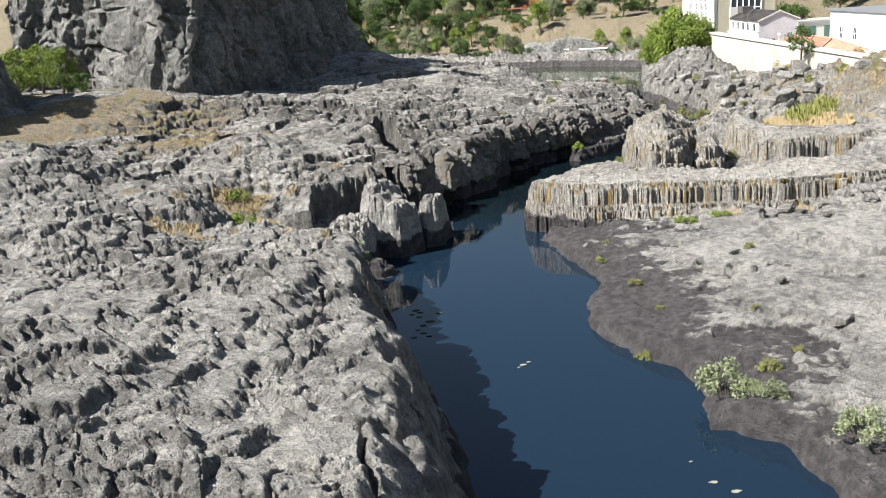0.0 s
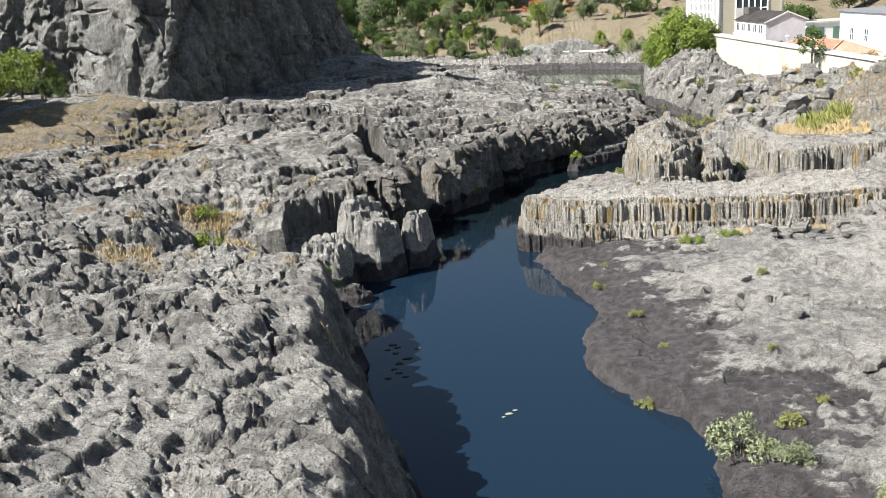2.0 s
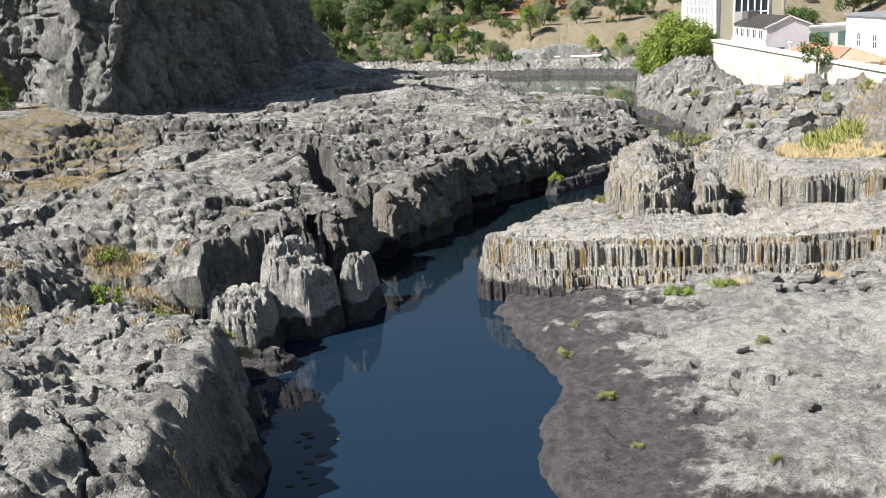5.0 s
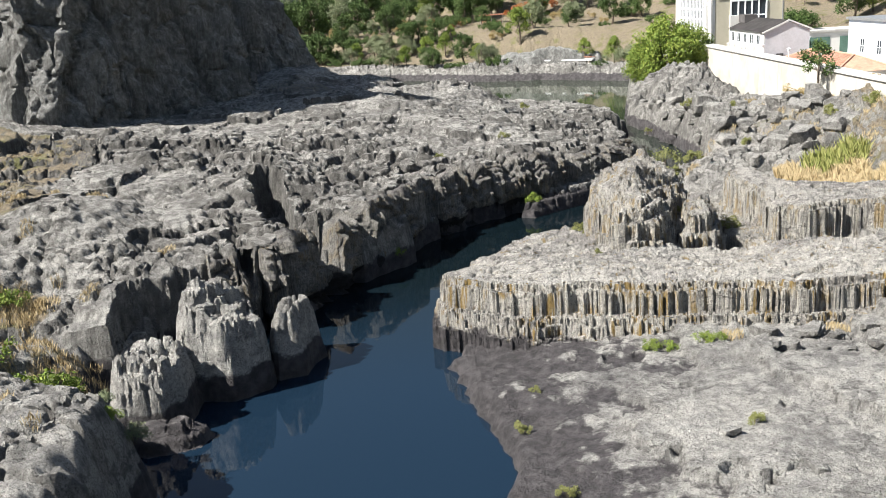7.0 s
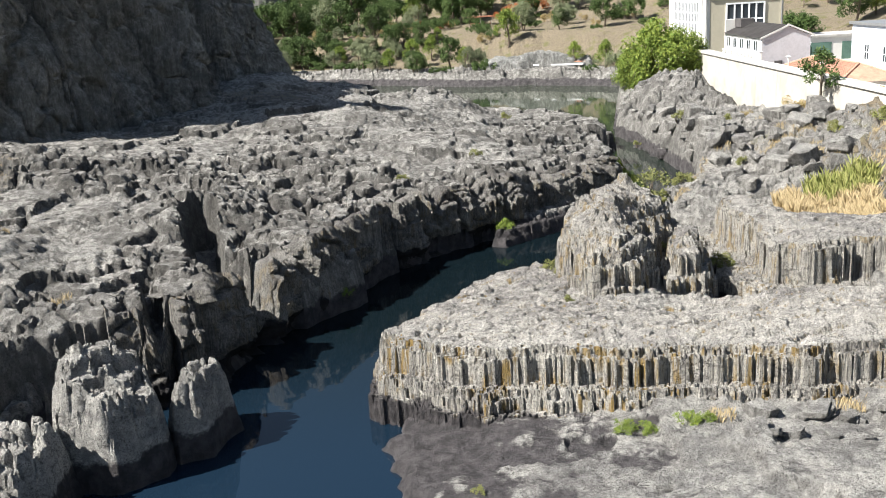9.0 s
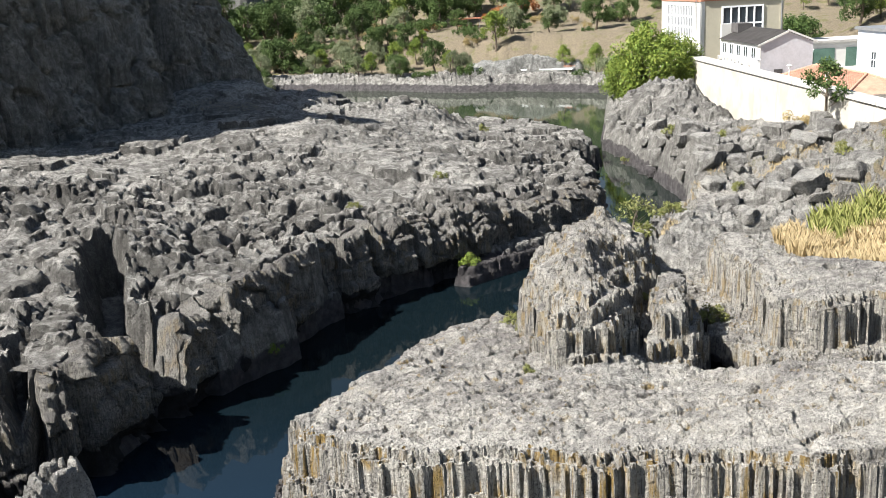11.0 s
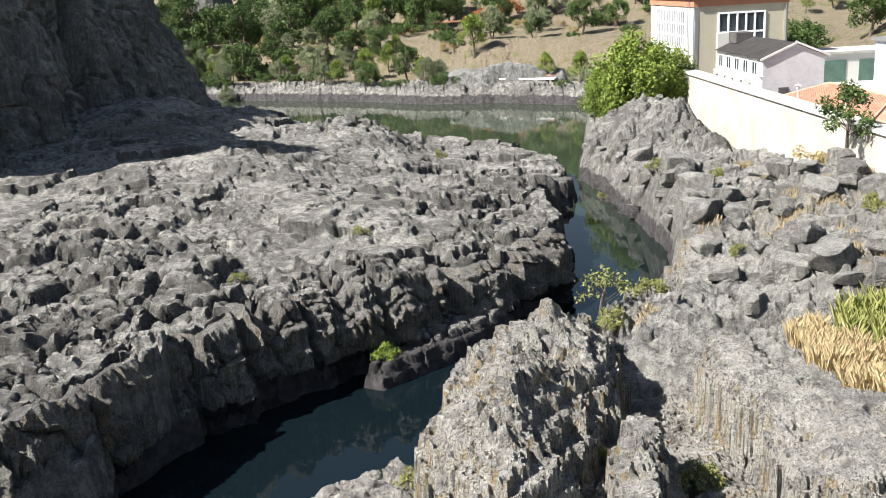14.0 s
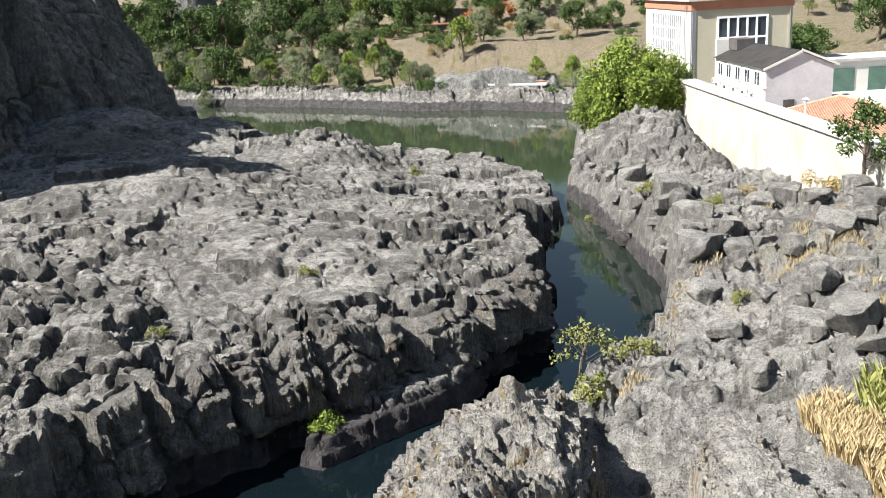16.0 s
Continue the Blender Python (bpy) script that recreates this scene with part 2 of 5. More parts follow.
def sheet(name, xs, ys, height, material, keep=None, sharp=None, parent=None, bend=None):
    """A mesh over the grid xs, ys with height(x, y)."""
    gx, gy = np.meshgrid(xs, ys)
    if bend:
        gx = bend(gx, gy)
    z = height(gx, gy)
    nx, ny = len(xs), len(ys)
    idx = np.arange(nx * ny).reshape(ny, nx)
    quads = np.stack([idx[:-1, :-1], idx[:-1, 1:], idx[1:, 1:], idx[1:, :-1]], -1).reshape(-1, 4)
    co = np.stack([gx, gy, z], -1).reshape(-1, 3)
    if keep is not None:
        ok = keep(gx, gy, z).reshape(-1)
        quads = quads[ok[quads].any(1)]
        used = np.unique(quads)
        remap = np.zeros(nx * ny, np.int64)
        remap[used] = np.arange(len(used))
        co, quads = co[used], remap[quads]
    me = bpy.data.meshes.new(name)
    me.vertices.add(len(co))
    me.vertices.foreach_set("co", co.ravel())
    me.loops.add(quads.size)
    me.loops.foreach_set("vertex_index", quads.ravel())
    me.polygons.add(len(quads))
    me.polygons.foreach_set("loop_start", np.arange(0, quads.size, 4))
    me.polygons.foreach_set("use_smooth", np.ones(len(quads), bool))
    me.update(calc_edges=True)
    me.validate()
    if sharp:
        me.set_sharp_from_angle(angle=radians(sharp))
    me.materials.append(material)
    ob = new(name, me)
    ob.parent = parent
    return ob


# ---- materials ----
class Nodes:
    """Short hand for a node material."""

    def __init__(self, name, rough=0.9, metal=0.0):
        self.m = bpy.data.materials.new(name)
        self.m.use_nodes = True
        self.t = self.m.node_tree
        self.b = self.t.nodes["Principled BSDF"]
        self.b.inputs["Roughness"].default_value = rough
        self.b.inputs["Metallic"].default_value = metal
        self.b.inputs["Specular IOR Level"].default_value = 0.3
        self.pos = self.t.nodes.new("ShaderNodeNewGeometry").outputs["Position"]

    def put(self, socket, value):
        if isinstance(value, bpy.types.NodeSocket):
            self.t.links.new(value, socket)
        elif hasattr(value, "__len__") and len(value) == 3 and socket.type == "RGBA":
            socket.default_value = (*value, 1)
        else:
            socket.default_value = value

    def scaled(self, x, y, z):
        n = self.t.nodes.new("ShaderNodeVectorMath")
        n.operation = "MULTIPLY"
        self.put(n.inputs[0], self.pos)
        n.inputs[1].default_value = (x, y, z)
        return n.outputs[0]

    def noise(self, scale, detail=4, rough=0.6, vector=None):
        n = self.t.nodes.new("ShaderNodeTexNoise")
        n.inputs["Scale"].default_value, n.inputs["Detail"].default_value, n.inputs["Roughness"].default_value = scale, detail, rough
        self.put(n.inputs["Vector"], vector or self.pos)
        return n.outputs["Fac"]

    def voronoi(self, scale, feature="F1", vector=None):
        n = self.t.nodes.new("ShaderNodeTexVoronoi")
        n.feature = feature
        n.inputs["Scale"].default_value = scale
        self.put(n.inputs["Vector"], vector or self.pos)
        return n.outputs["Distance"]

    def math(self, op, a, b=0.0, clamp=False):
        n = self.t.nodes.new("ShaderNodeMath")
        n.operation, n.use_clamp = op, clamp
        self.put(n.inputs[0], a)
        self.put(n.inputs[1], b)
        return n.outputs[0]

    def span(self, v, a, b):
        """0 at a, 1 at b."""
        n = self.t.nodes.new("ShaderNodeMapRange")
        n.interpolation_type = "SMOOTHSTEP"
        self.put(n.inputs["Value"], v)
        n.inputs["From Min"].default_value, n.inputs["From Max"].default_value = a, b
        return n.outputs["Result"]

    def mix(self, f, a, b):
        n = self.t.nodes.new("ShaderNodeMix")
        n.data_type = "RGBA"
        self.put(n.inputs["Factor"], f)
        self.put(n.inputs[6], a)
        self.put(n.inputs[7], b)
        return n.outputs[2]

    def split(self, vector):
        n = self.t.nodes.new("ShaderNodeSeparateXYZ")
        self.put(n.inputs[0], vector)
        return n.outputs

    def attr(self, name):
        n = self.t.nodes.new("ShaderNodeAttribute")
        n.attribute_name = name
        return n.outputs["Fac"]

    def random(self):
        return self.t.nodes.new("ShaderNodeObjectInfo").outputs["Random"]

    def island(self):
        return self.t.nodes.new("ShaderNodeNewGeometry").outputs["Random Per Island"]

    def upness(self):
        return self.split(self.t.nodes.new("ShaderNodeNewGeometry").outputs["Normal"])[2]

    def done(self, color, bump=None, distance=0.05, strength=0.8):
        self.put(self.b.inputs["Base Color"], color)
        if bump is not None:
            n = self.t.nodes.new("ShaderNodeBump")
            n.inputs["Distance"].default_value, n.inputs["Strength"].default_value = distance, strength
            self.put(n.inputs["Height"], bump)
            self.t.links.new(n.outputs[0], self.b.inputs["Normal"])
        return self.m


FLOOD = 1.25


def rock_material(name, pale=1.0, columns=0.0, soil=False, stained=True, warm=0.0, face_shade=1.0, stain_shade=1.0):
    """Weathered grey lava: pale and dark patches, lichened specks, a black flood stain near the water; streaked faces
    where it is columnar; shade coloured into steep faces and recesses.
    """
    n = Nodes(name, 0.92)
    big, mid, fine = n.noise(0.22, 4), n.noise(1.7, 5, 0.65), n.noise(11, 4, 0.7)
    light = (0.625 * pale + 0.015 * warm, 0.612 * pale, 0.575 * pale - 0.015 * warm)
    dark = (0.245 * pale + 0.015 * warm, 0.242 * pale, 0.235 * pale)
    tone = n.math("ADD", n.math("MULTIPLY", big, 0.45), n.math("MULTIPLY", mid, 0.55))
    c = n.mix(n.span(tone, 0.36, 0.62), dark, light)
    c = n.mix(n.math("MULTIPLY", n.span(fine, 0.52, 0.72), 0.4), c, (0.10 * pale, 0.095 * pale, 0.085 * pale))
    # Creases and chips also carry recess shade in their colour.
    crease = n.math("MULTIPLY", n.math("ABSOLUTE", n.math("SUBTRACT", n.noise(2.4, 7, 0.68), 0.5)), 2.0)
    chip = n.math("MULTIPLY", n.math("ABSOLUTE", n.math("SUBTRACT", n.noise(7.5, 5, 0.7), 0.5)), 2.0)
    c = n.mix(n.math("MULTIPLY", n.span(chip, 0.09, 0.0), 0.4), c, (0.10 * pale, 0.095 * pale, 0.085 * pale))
    if soil:
        grown = n.math("MULTIPLY", n.attr("lichen_shade"), n.span(n.math("ADD", mid, n.math("MULTIPLY", big, 0.5)), 0.95, 0.55))
        c = n.mix(n.math("MULTIPLY", grown, 0.7), c, (0.16, 0.153, 0.138))
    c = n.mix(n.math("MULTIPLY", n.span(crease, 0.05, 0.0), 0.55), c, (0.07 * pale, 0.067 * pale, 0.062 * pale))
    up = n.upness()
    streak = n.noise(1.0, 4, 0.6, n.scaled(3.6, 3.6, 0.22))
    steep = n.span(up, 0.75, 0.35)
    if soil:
        # Deepens the shade of the left bank's steep faces in the colour.
        c = n.mix(n.math("MULTIPLY", n.math("MULTIPLY", steep, n.attr("lichen_shade")), n.math("ADD", 0.2, n.math("MULTIPLY", n.span(n.math("ADD", streak, n.math("MULTIPLY", n.math("SUBTRACT", fine, 0.5), 0.8)), 0.62, 0.42), 0.6))), c, (0.05, 0.048, 0.045))
    if columns:
        fins = n.noise(1.0, 3, 0.7, n.scaled(13, 13, 0.4))
        c = n.mix(n.math("MULTIPLY", steep, n.math("MULTIPLY", n.span(fins, 0.46, 0.60), 0.75 * min(1, columns * 1.5))), c, (0.54, 0.51, 0.44))
        c = n.mix(n.math("MULTIPLY", steep, n.math("MULTIPLY", n.span(fins, 0.47, 0.36), 0.75 * min(1, columns * 1.5))), c, (0.10, 0.093, 0.08))
        ochre = n.math("MULTIPLY", n.span(n.noise(0.5, 3), 0.42, 0.6), n.span(streak, 0.46, 0.6))
        c = n.mix(n.math("MULTIPLY", n.math("MULTIPLY", steep, ochre), columns), c, (0.36, 0.25, 0.09))
    else:
        # Steep faces: shade mixed into the colour, with dark streaks.
        c = n.mix(n.math("MULTIPLY", steep, n.math("ADD", 0.3 * face_shade, n.math("MULTIPLY", n.span(streak, 0.45, 0.66), 0.45 * face_shade))), c, (0.13 * pale, 0.125 * pale, 0.115 * pale))
    grit = n.noise(34, 3, 0.7)
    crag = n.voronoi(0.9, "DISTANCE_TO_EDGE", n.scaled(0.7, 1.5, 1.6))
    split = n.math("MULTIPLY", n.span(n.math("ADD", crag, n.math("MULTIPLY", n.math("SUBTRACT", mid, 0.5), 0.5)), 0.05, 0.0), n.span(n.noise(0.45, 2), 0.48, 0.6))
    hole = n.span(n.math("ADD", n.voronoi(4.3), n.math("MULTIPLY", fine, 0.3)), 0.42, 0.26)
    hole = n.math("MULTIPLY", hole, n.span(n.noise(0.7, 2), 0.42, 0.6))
    # Holes: the shade inside is painted dark.
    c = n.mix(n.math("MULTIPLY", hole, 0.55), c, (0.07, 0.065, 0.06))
    bump = n.math("ADD", n.math("MULTIPLY", mid, 0.9), n.math("MULTIPLY", fine, 0.7))
    bump = n.math("ADD", bump, n.math("ADD", n.math("MULTIPLY", n.span(crease, 0.0, 0.22), 0.35), n.math("MULTIPLY", n.span(chip, 0.0, 0.25), 0.16)))
    bump = n.math("ADD", bump, n.math("MULTIPLY", grit, 0.16))
    if columns:
        bump = n.math("ADD", bump, n.math("MULTIPLY", n.math("MULTIPLY", steep, fins), 0.9))
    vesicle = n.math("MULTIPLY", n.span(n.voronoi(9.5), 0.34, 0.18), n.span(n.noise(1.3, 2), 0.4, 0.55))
    # Vesicles likewise have their inner shade in the colour.
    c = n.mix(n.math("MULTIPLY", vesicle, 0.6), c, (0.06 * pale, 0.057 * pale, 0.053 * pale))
    c = n.mix(n.math("MULTIPLY", n.span(n.noise(21, 3, 0.75), 0.54, 0.66), 0.18), c, (0.085 * pale, 0.082 * pale, 0.078 * pale))
    c = n.mix(n.math("MULTIPLY", n.span(n.noise(17, 3, 0.75, n.scaled(1.0, 1.2, 1.6)), 0.56, 0.70), 0.18), c, (0.74 * pale, 0.725 * pale, 0.69 * pale))
    bump = n.math("SUBTRACT", bump, n.math("MULTIPLY", vesicle, 0.35))
    bump = n.math("SUBTRACT", bump, n.math("MULTIPLY", hole, 0.6))
    bump = n.math("SUBTRACT", bump, n.math("MULTIPLY", split, 0.35))
    # Shade down in the cracks, as colour.
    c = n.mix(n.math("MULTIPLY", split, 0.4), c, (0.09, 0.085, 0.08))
    if soil:
        s = n.attr("soil")
        s = n.span(n.math("ADD", s, n.math("MULTIPLY", n.math("SUBTRACT", mid, 0.5), 0.9)), 0.4, 0.62)
        s = n.math("MULTIPLY", s, n.span(up, 0.45, 0.75))
        earth = n.mix(n.span(n.noise(3.5, 5, 0.7), 0.35, 0.65), (0.33, 0.275, 0.19), (0.20, 0.17, 0.125))
        earth = n.mix(n.span(n.noise(0.35, 3), 0.5, 0.7), earth, (0.19, 0.19, 0.08))
        c = n.mix(s, c, earth)
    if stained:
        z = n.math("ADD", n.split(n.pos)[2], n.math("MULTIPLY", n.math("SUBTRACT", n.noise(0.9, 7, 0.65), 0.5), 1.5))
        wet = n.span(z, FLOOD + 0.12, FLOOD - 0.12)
        # Flood stain; a factor below 1 adds the foot's shade to its colour.
        c = n.mix(wet, c, n.mix(n.span(mid, 0.35, 0.7), [v * stain_shade for v in (0.062, 0.058, 0.061)], [v * stain_shade for v in (0.135, 0.126, 0.13)]))
    return n.done(c, bump, 0.27, 1.0)


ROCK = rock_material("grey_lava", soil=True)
# Darkened copy of the lava: dark lichen plus the bank's shade.
BANK_SHADED = rock_material("shaded_bank_lava", 0.58, 0.3, warm=0.3, stain_shade=0.4)
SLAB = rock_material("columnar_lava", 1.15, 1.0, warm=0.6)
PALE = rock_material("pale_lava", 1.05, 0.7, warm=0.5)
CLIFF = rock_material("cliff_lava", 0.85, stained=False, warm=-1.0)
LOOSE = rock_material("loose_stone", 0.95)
BOULDER = rock_material("boulder_lava", 1.2, face_shade=0.3)


def plain(name, color, rough=0.7, vary=0.15, scale=2.0, metal=0.0, bump=0.0):
    n = Nodes(name, rough, metal)
    a, b = n.noise(scale, 5, 0.65), n.noise(scale * 9, 3)
    f = n.math("ADD", n.math("MULTIPLY", a, 0.7), n.math("MULTIPLY", b, 0.3))
    c = n.mix(n.span(f, 0.3, 0.7), [v * (1 - vary) for v in color], [min(1, v * (1 + vary)) for v in color])
    return n.done(c, b if bump else None, 0.02, bump)


def water_material():
    n = Nodes("river_water", 0.03)
    n.b.inputs["IOR"].default_value = 1.33
    n.b.inputs["Specular IOR Level"].default_value = 0.5
    y = n.split(n.pos)[1]
    # Channel: deep green, with bank shade and reflection darkened into the colour.
    c = n.mix(n.span(y, 56, 76), (0.0062, 0.0155, 0.029), (0.0035, 0.0075, 0.010))
    # Far river: green of the reflected hills painted into the base colour.
    c = n.mix(n.span(y, 95, 150), c, (0.028, 0.040, 0.024))
    ripple = n.noise(1.0, 3, 0.5, n.scaled(1.1, 1.8, 1))
    return n.done(c, ripple, 0.012, 0.25)


WATER = water_material()


# ---- mesh helpers ----
def part(name, bm, material, parent=None, label=""):
    me = bpy.data.meshes.new(name)
    bm.to_mesh(me)
    bm.free()
    me.materials.append(material)
    ob = new(name, me)
    ob.parent = parent
    if label:
        tagged(ob, label)
    return ob


def box(bm, x0, y0, z0, x1, y1, z1, m=None):
    vs = [bm.verts.new((x, y, z)) for z in (z0, z1) for x, y in ((x0, y0), (x1, y0), (x1, y1), (x0, y1))]
    for f in ((3, 2, 1, 0), (4, 5, 6, 7), (0, 1, 5, 4), (1, 2, 6, 5), (2, 3, 7, 6), (3, 0, 4, 7)):
        bm.faces.new([vs[i] for i in f])
    if m is not None:
        bmesh.ops.transform(bm, matrix=m, verts=vs)
    return bm


def boxed(name, dims, material, parent, m=None, label=""):
    return part(name, box(bmesh.new(), *dims, m), material, parent, label)


def empty(name, m):
    ob = new(name)
    ob.matrix_world = m
    return ob


# ---- the gorge ----
def soil_mask(x, y):
    """Where earth and dry grass lie over the rock."""
    s = 0.0
    for cx, cy, rx, ry, a in SOILS:
        s = np.maximum(s, a * (1 - step(0.4, 1.0, np.hypot((x - cx) / rx, (y - cy) / ry))))
    far = step(9, 13, inside_by(x, y, FAR_SHORE))
    s = np.maximum(s, far * 0.85)
    return np.maximum(s, 0.9 * step(46, 60, x))


SOILS = [(-30, 88, 18, 15, 0.9), (-20, 74, 8, 8, 0.75), (-50, 120, 16, 26, 1.0), (-13, 62, 3, 3, 0.7), (-16, 50, 5, 3, 0.5), (-9, 57.5, 3, 3, 0.6),
         (52, 95, 12, 18, 0.95), (42, 86, 7, 8, 0.7), (40, 100, 6, 6, 0.5), (54, 70, 12, 12, 0.8), (45, 112, 4, 5, 0.7), (-8, 136, 8, 5, 0.45),
         (24, 48, 3, 2, 0.3), (-19, 58, 3, 2, 0.6), (21, 40, 2, 4, 0.35)]
GX = axis((-900, -80, 60, 6), (-80, -26, 4, 0.4), (-26, 46, 0.14, 0.14), (46, 66, 0.4, 2), (66, 900, 2, 60))
GY = axis((-60, 13, 8, 0.6), (13, 62, 0.08, 0.13), (62, 112, 0.12, 0.18), (112, 160, 0.2, 0.34), (160, 250, 0.45, 0.9), (250, 420, 1.2, 6), (420, 3000, 8, 200))


def strip_ends(y):
    """West and east ends of the finely gridded strip."""
    return np.interp(y, (13, 62, 100), (-13, -29, -26)), np.interp(y, (13, 62, 92), (16, 35, 46))


def spread_to(u, y):
    """Grid place u, fine from -26 to 46, to x."""
    a, b = strip_ends(y)
    return np.where(u < -26, -900 + (u + 900) * (a + 900) / 874, np.where(u > 46, 900 - (900 - u) * (900 - b) / 854, a + (u + 26) * (b - a) / 72))


def gathered(x, y):
    """x back to the grid place."""
    a, b = strip_ends(y)
    return np.where(x < a, (x + 900) * 874 / (a + 900) - 900, np.where(x > b, 900 - (900 - x) * 854 / (900 - b), (x - a) * 72 / (b - a) - 26))


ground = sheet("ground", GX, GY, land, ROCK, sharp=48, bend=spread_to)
gco = np.empty(len(ground.data.vertices) * 3)
ground.data.vertices.foreach_get("co", gco)
gco = gco.reshape(-1, 3)
ground.data.attributes.new("soil", "FLOAT", "POINT").data.foreach_set("value", soil_mask(gco[:, 0], gco[:, 1]))
# Left shelf mask: lichen tone, and where shade is painted on steep faces.
lichen_shade = step(56, 72, gco[:, 1]) * (1 - step(-2, 2, inside_by(gco[:, 0], gco[:, 1], RIGHT_SHORE)))
ground.data.attributes.new("lichen_shade", "FLOAT", "POINT").data.foreach_set("value", lichen_shade)
tagged(ground, "grey weathered lava river banks with knobbly blocks and dry grass", "ground", kind="structure")


GROUND_Z = gco[:, 2].reshape(len(GY), len(GX))


def levels_at(x, y):
    """Heights of the ground sheet at places."""
    x = gathered(x, y)
    i, j = np.clip(np.searchsorted(GX, x) - 1, 0, len(GX) - 2), np.clip(np.searchsorted(GY, y) - 1, 0, len(GY) - 2)
    u, v = (x - GX[i]) / (GX[i + 1] - GX[i]), (y - GY[j]) / (GY[j + 1] - GY[j])
    return (GROUND_Z[j, i] * (1 - u) + GROUND_Z[j, i + 1] * u) * (1 - v) + (GROUND_Z[j + 1, i] * (1 - u) + GROUND_Z[j + 1, i + 1] * u) * v


def level_at(x, y):
    return float(levels_at(np.array([float(x)]), np.array([float(y)]))[0])


bm = bmesh.new()
for u, v in ((-400, -60), (400, -60), (400, 300), (-400, 300)):
    bm.verts.new((u, v, 0))
bm.faces.new(bm.verts)
water = part("water", bm, WATER)
tagged(water, "still dark blue river water between rock banks", "water", kind="structure")


def bank_face(foot, seed):
    """The steep, jointed face of the bank along its foot line: undercut black foot, fluted buttresses, a broken cap."""
    pts = [np.array(p, float) for p in foot]
    run = [0.0]
    for a, b in zip(pts, pts[1:]):
        run.append(run[-1] + float(np.hypot(*(b - a))))
    sv = np.arange(0, run[-1], 0.075)
    px, py = np.interp(sv, run, [p[0] for p in pts]), np.interp(sv, run, [p[1] for p in pts])
    kern = np.ones(21) / 21
    px, py = (np.convolve(np.pad(v, 10, mode="edge"), kern, "valid") for v in (px, py))
    tx, ty = np.gradient(px), np.gradient(py)
    norm = np.hypot(tx, ty)
    nx, ny = -ty / norm, tx / norm
    top = np.maximum.reduce([levels_at(px + nx * k, py + ny * k) for k in (2.0, 2.4, 2.8)])
    top = np.convolve(np.pad(top, 5, mode="edge"), np.ones(11) / 11, "valid") - 0.1
    rows = np.concatenate([np.linspace(0, 0.3, 22), np.linspace(0.32, 0.9, 40), np.linspace(0.915, 1.0, 14)])
    gs, t = np.meshgrid(sv, rows)
    z = -0.7 + (top[None, :] + 0.7) * np.minimum(1, t / 0.9) ** 0.95
    wob = 0.5 * fbm(gs, z, 2.2, 3, seed + 1)
    # buttresses with open joints, each breaking off at its own level
    _, joint, _, _, rnd = cells(gs + wob, np.full(gs.shape, 0.5), 4.4, 1e6, seed + 2)
    _, crack, _, _, rnd2 = cells(gs + 0.6 * wob, z * 0.5 + 3 * rnd, 1.7, 1.0, seed + 3)
    back = 0.95 * (rnd - 0.5) + 0.55 * (rnd2 - 0.5) + 1.1 * (1 - step(0, 0.09, joint)) + 0.30 * (1 - step(0, 0.1, crack))
    ledge = 0.50 + 0.3 * (rnd - 0.5)
    back = back + 0.35 * step(ledge, ledge + 0.05, t) + 0.30 * step(0.74, 0.78, t + 0.1 * (rnd2 - 0.5))
    # fine upright flutes, knobs and grain
    flute = np.abs(fbm(gs + 0.25 * wob, z * 0.08, 0.42, 2, seed + 5))
    back = back - 0.45 * flute - 0.30 * fbm(gs, z, 0.9, 4, seed + 6, 0.62) - 0.10 * fbm(gs, z, 0.25, 2, seed + 7)
    # washed-out foot
    back = back + 0.75 * (1 - step(0.5, 1.5, z + 0.9 * fbm(gs, z * 0.3, 3, 2, seed + 8))) - 1.1 * (1 - step(-0.5, 0.35, z))
    # the cap rounds over into the shelf
    back = back + 1.3 * np.clip((t - 0.80) / 0.2, 0, 1) ** 2 + 1.2 * np.clip((t - 0.9) / 0.1, 0, 1)
    z = z - 0.5 * np.clip((t - 0.9) / 0.1, 0, 1)
    co = np.stack([px[None, :] + nx[None, :] * back, py[None, :] + ny[None, :] * back, z + 0.08 * fbm(gs, back * 2, 0.6, 2, seed + 9)], -1)
    k, w = co.shape[:2]
    idx = np.arange(k * w).reshape(k, w)
    quads = np.stack([idx[:-1, :-1], idx[:-1, 1:], idx[1:, 1:], idx[1:, :-1]], -1).reshape(-1, 4)
    me = bpy.data.meshes.new("rock_bank")
    me.from_pydata(co.reshape(-1, 3).tolist(), [], quads.tolist())
    me.polygons.foreach_set("use_smooth", np.ones(len(quads), bool))
    me.materials.append(BANK_SHADED)
    me.set_sharp_from_angle(angle=radians(42))
    return tagged(new("rock_bank", me), "steep jointed lava bank coloured dark for lichen and shade, black washed foot", "rock bank", kind="structure")


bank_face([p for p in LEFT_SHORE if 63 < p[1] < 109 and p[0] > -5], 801)


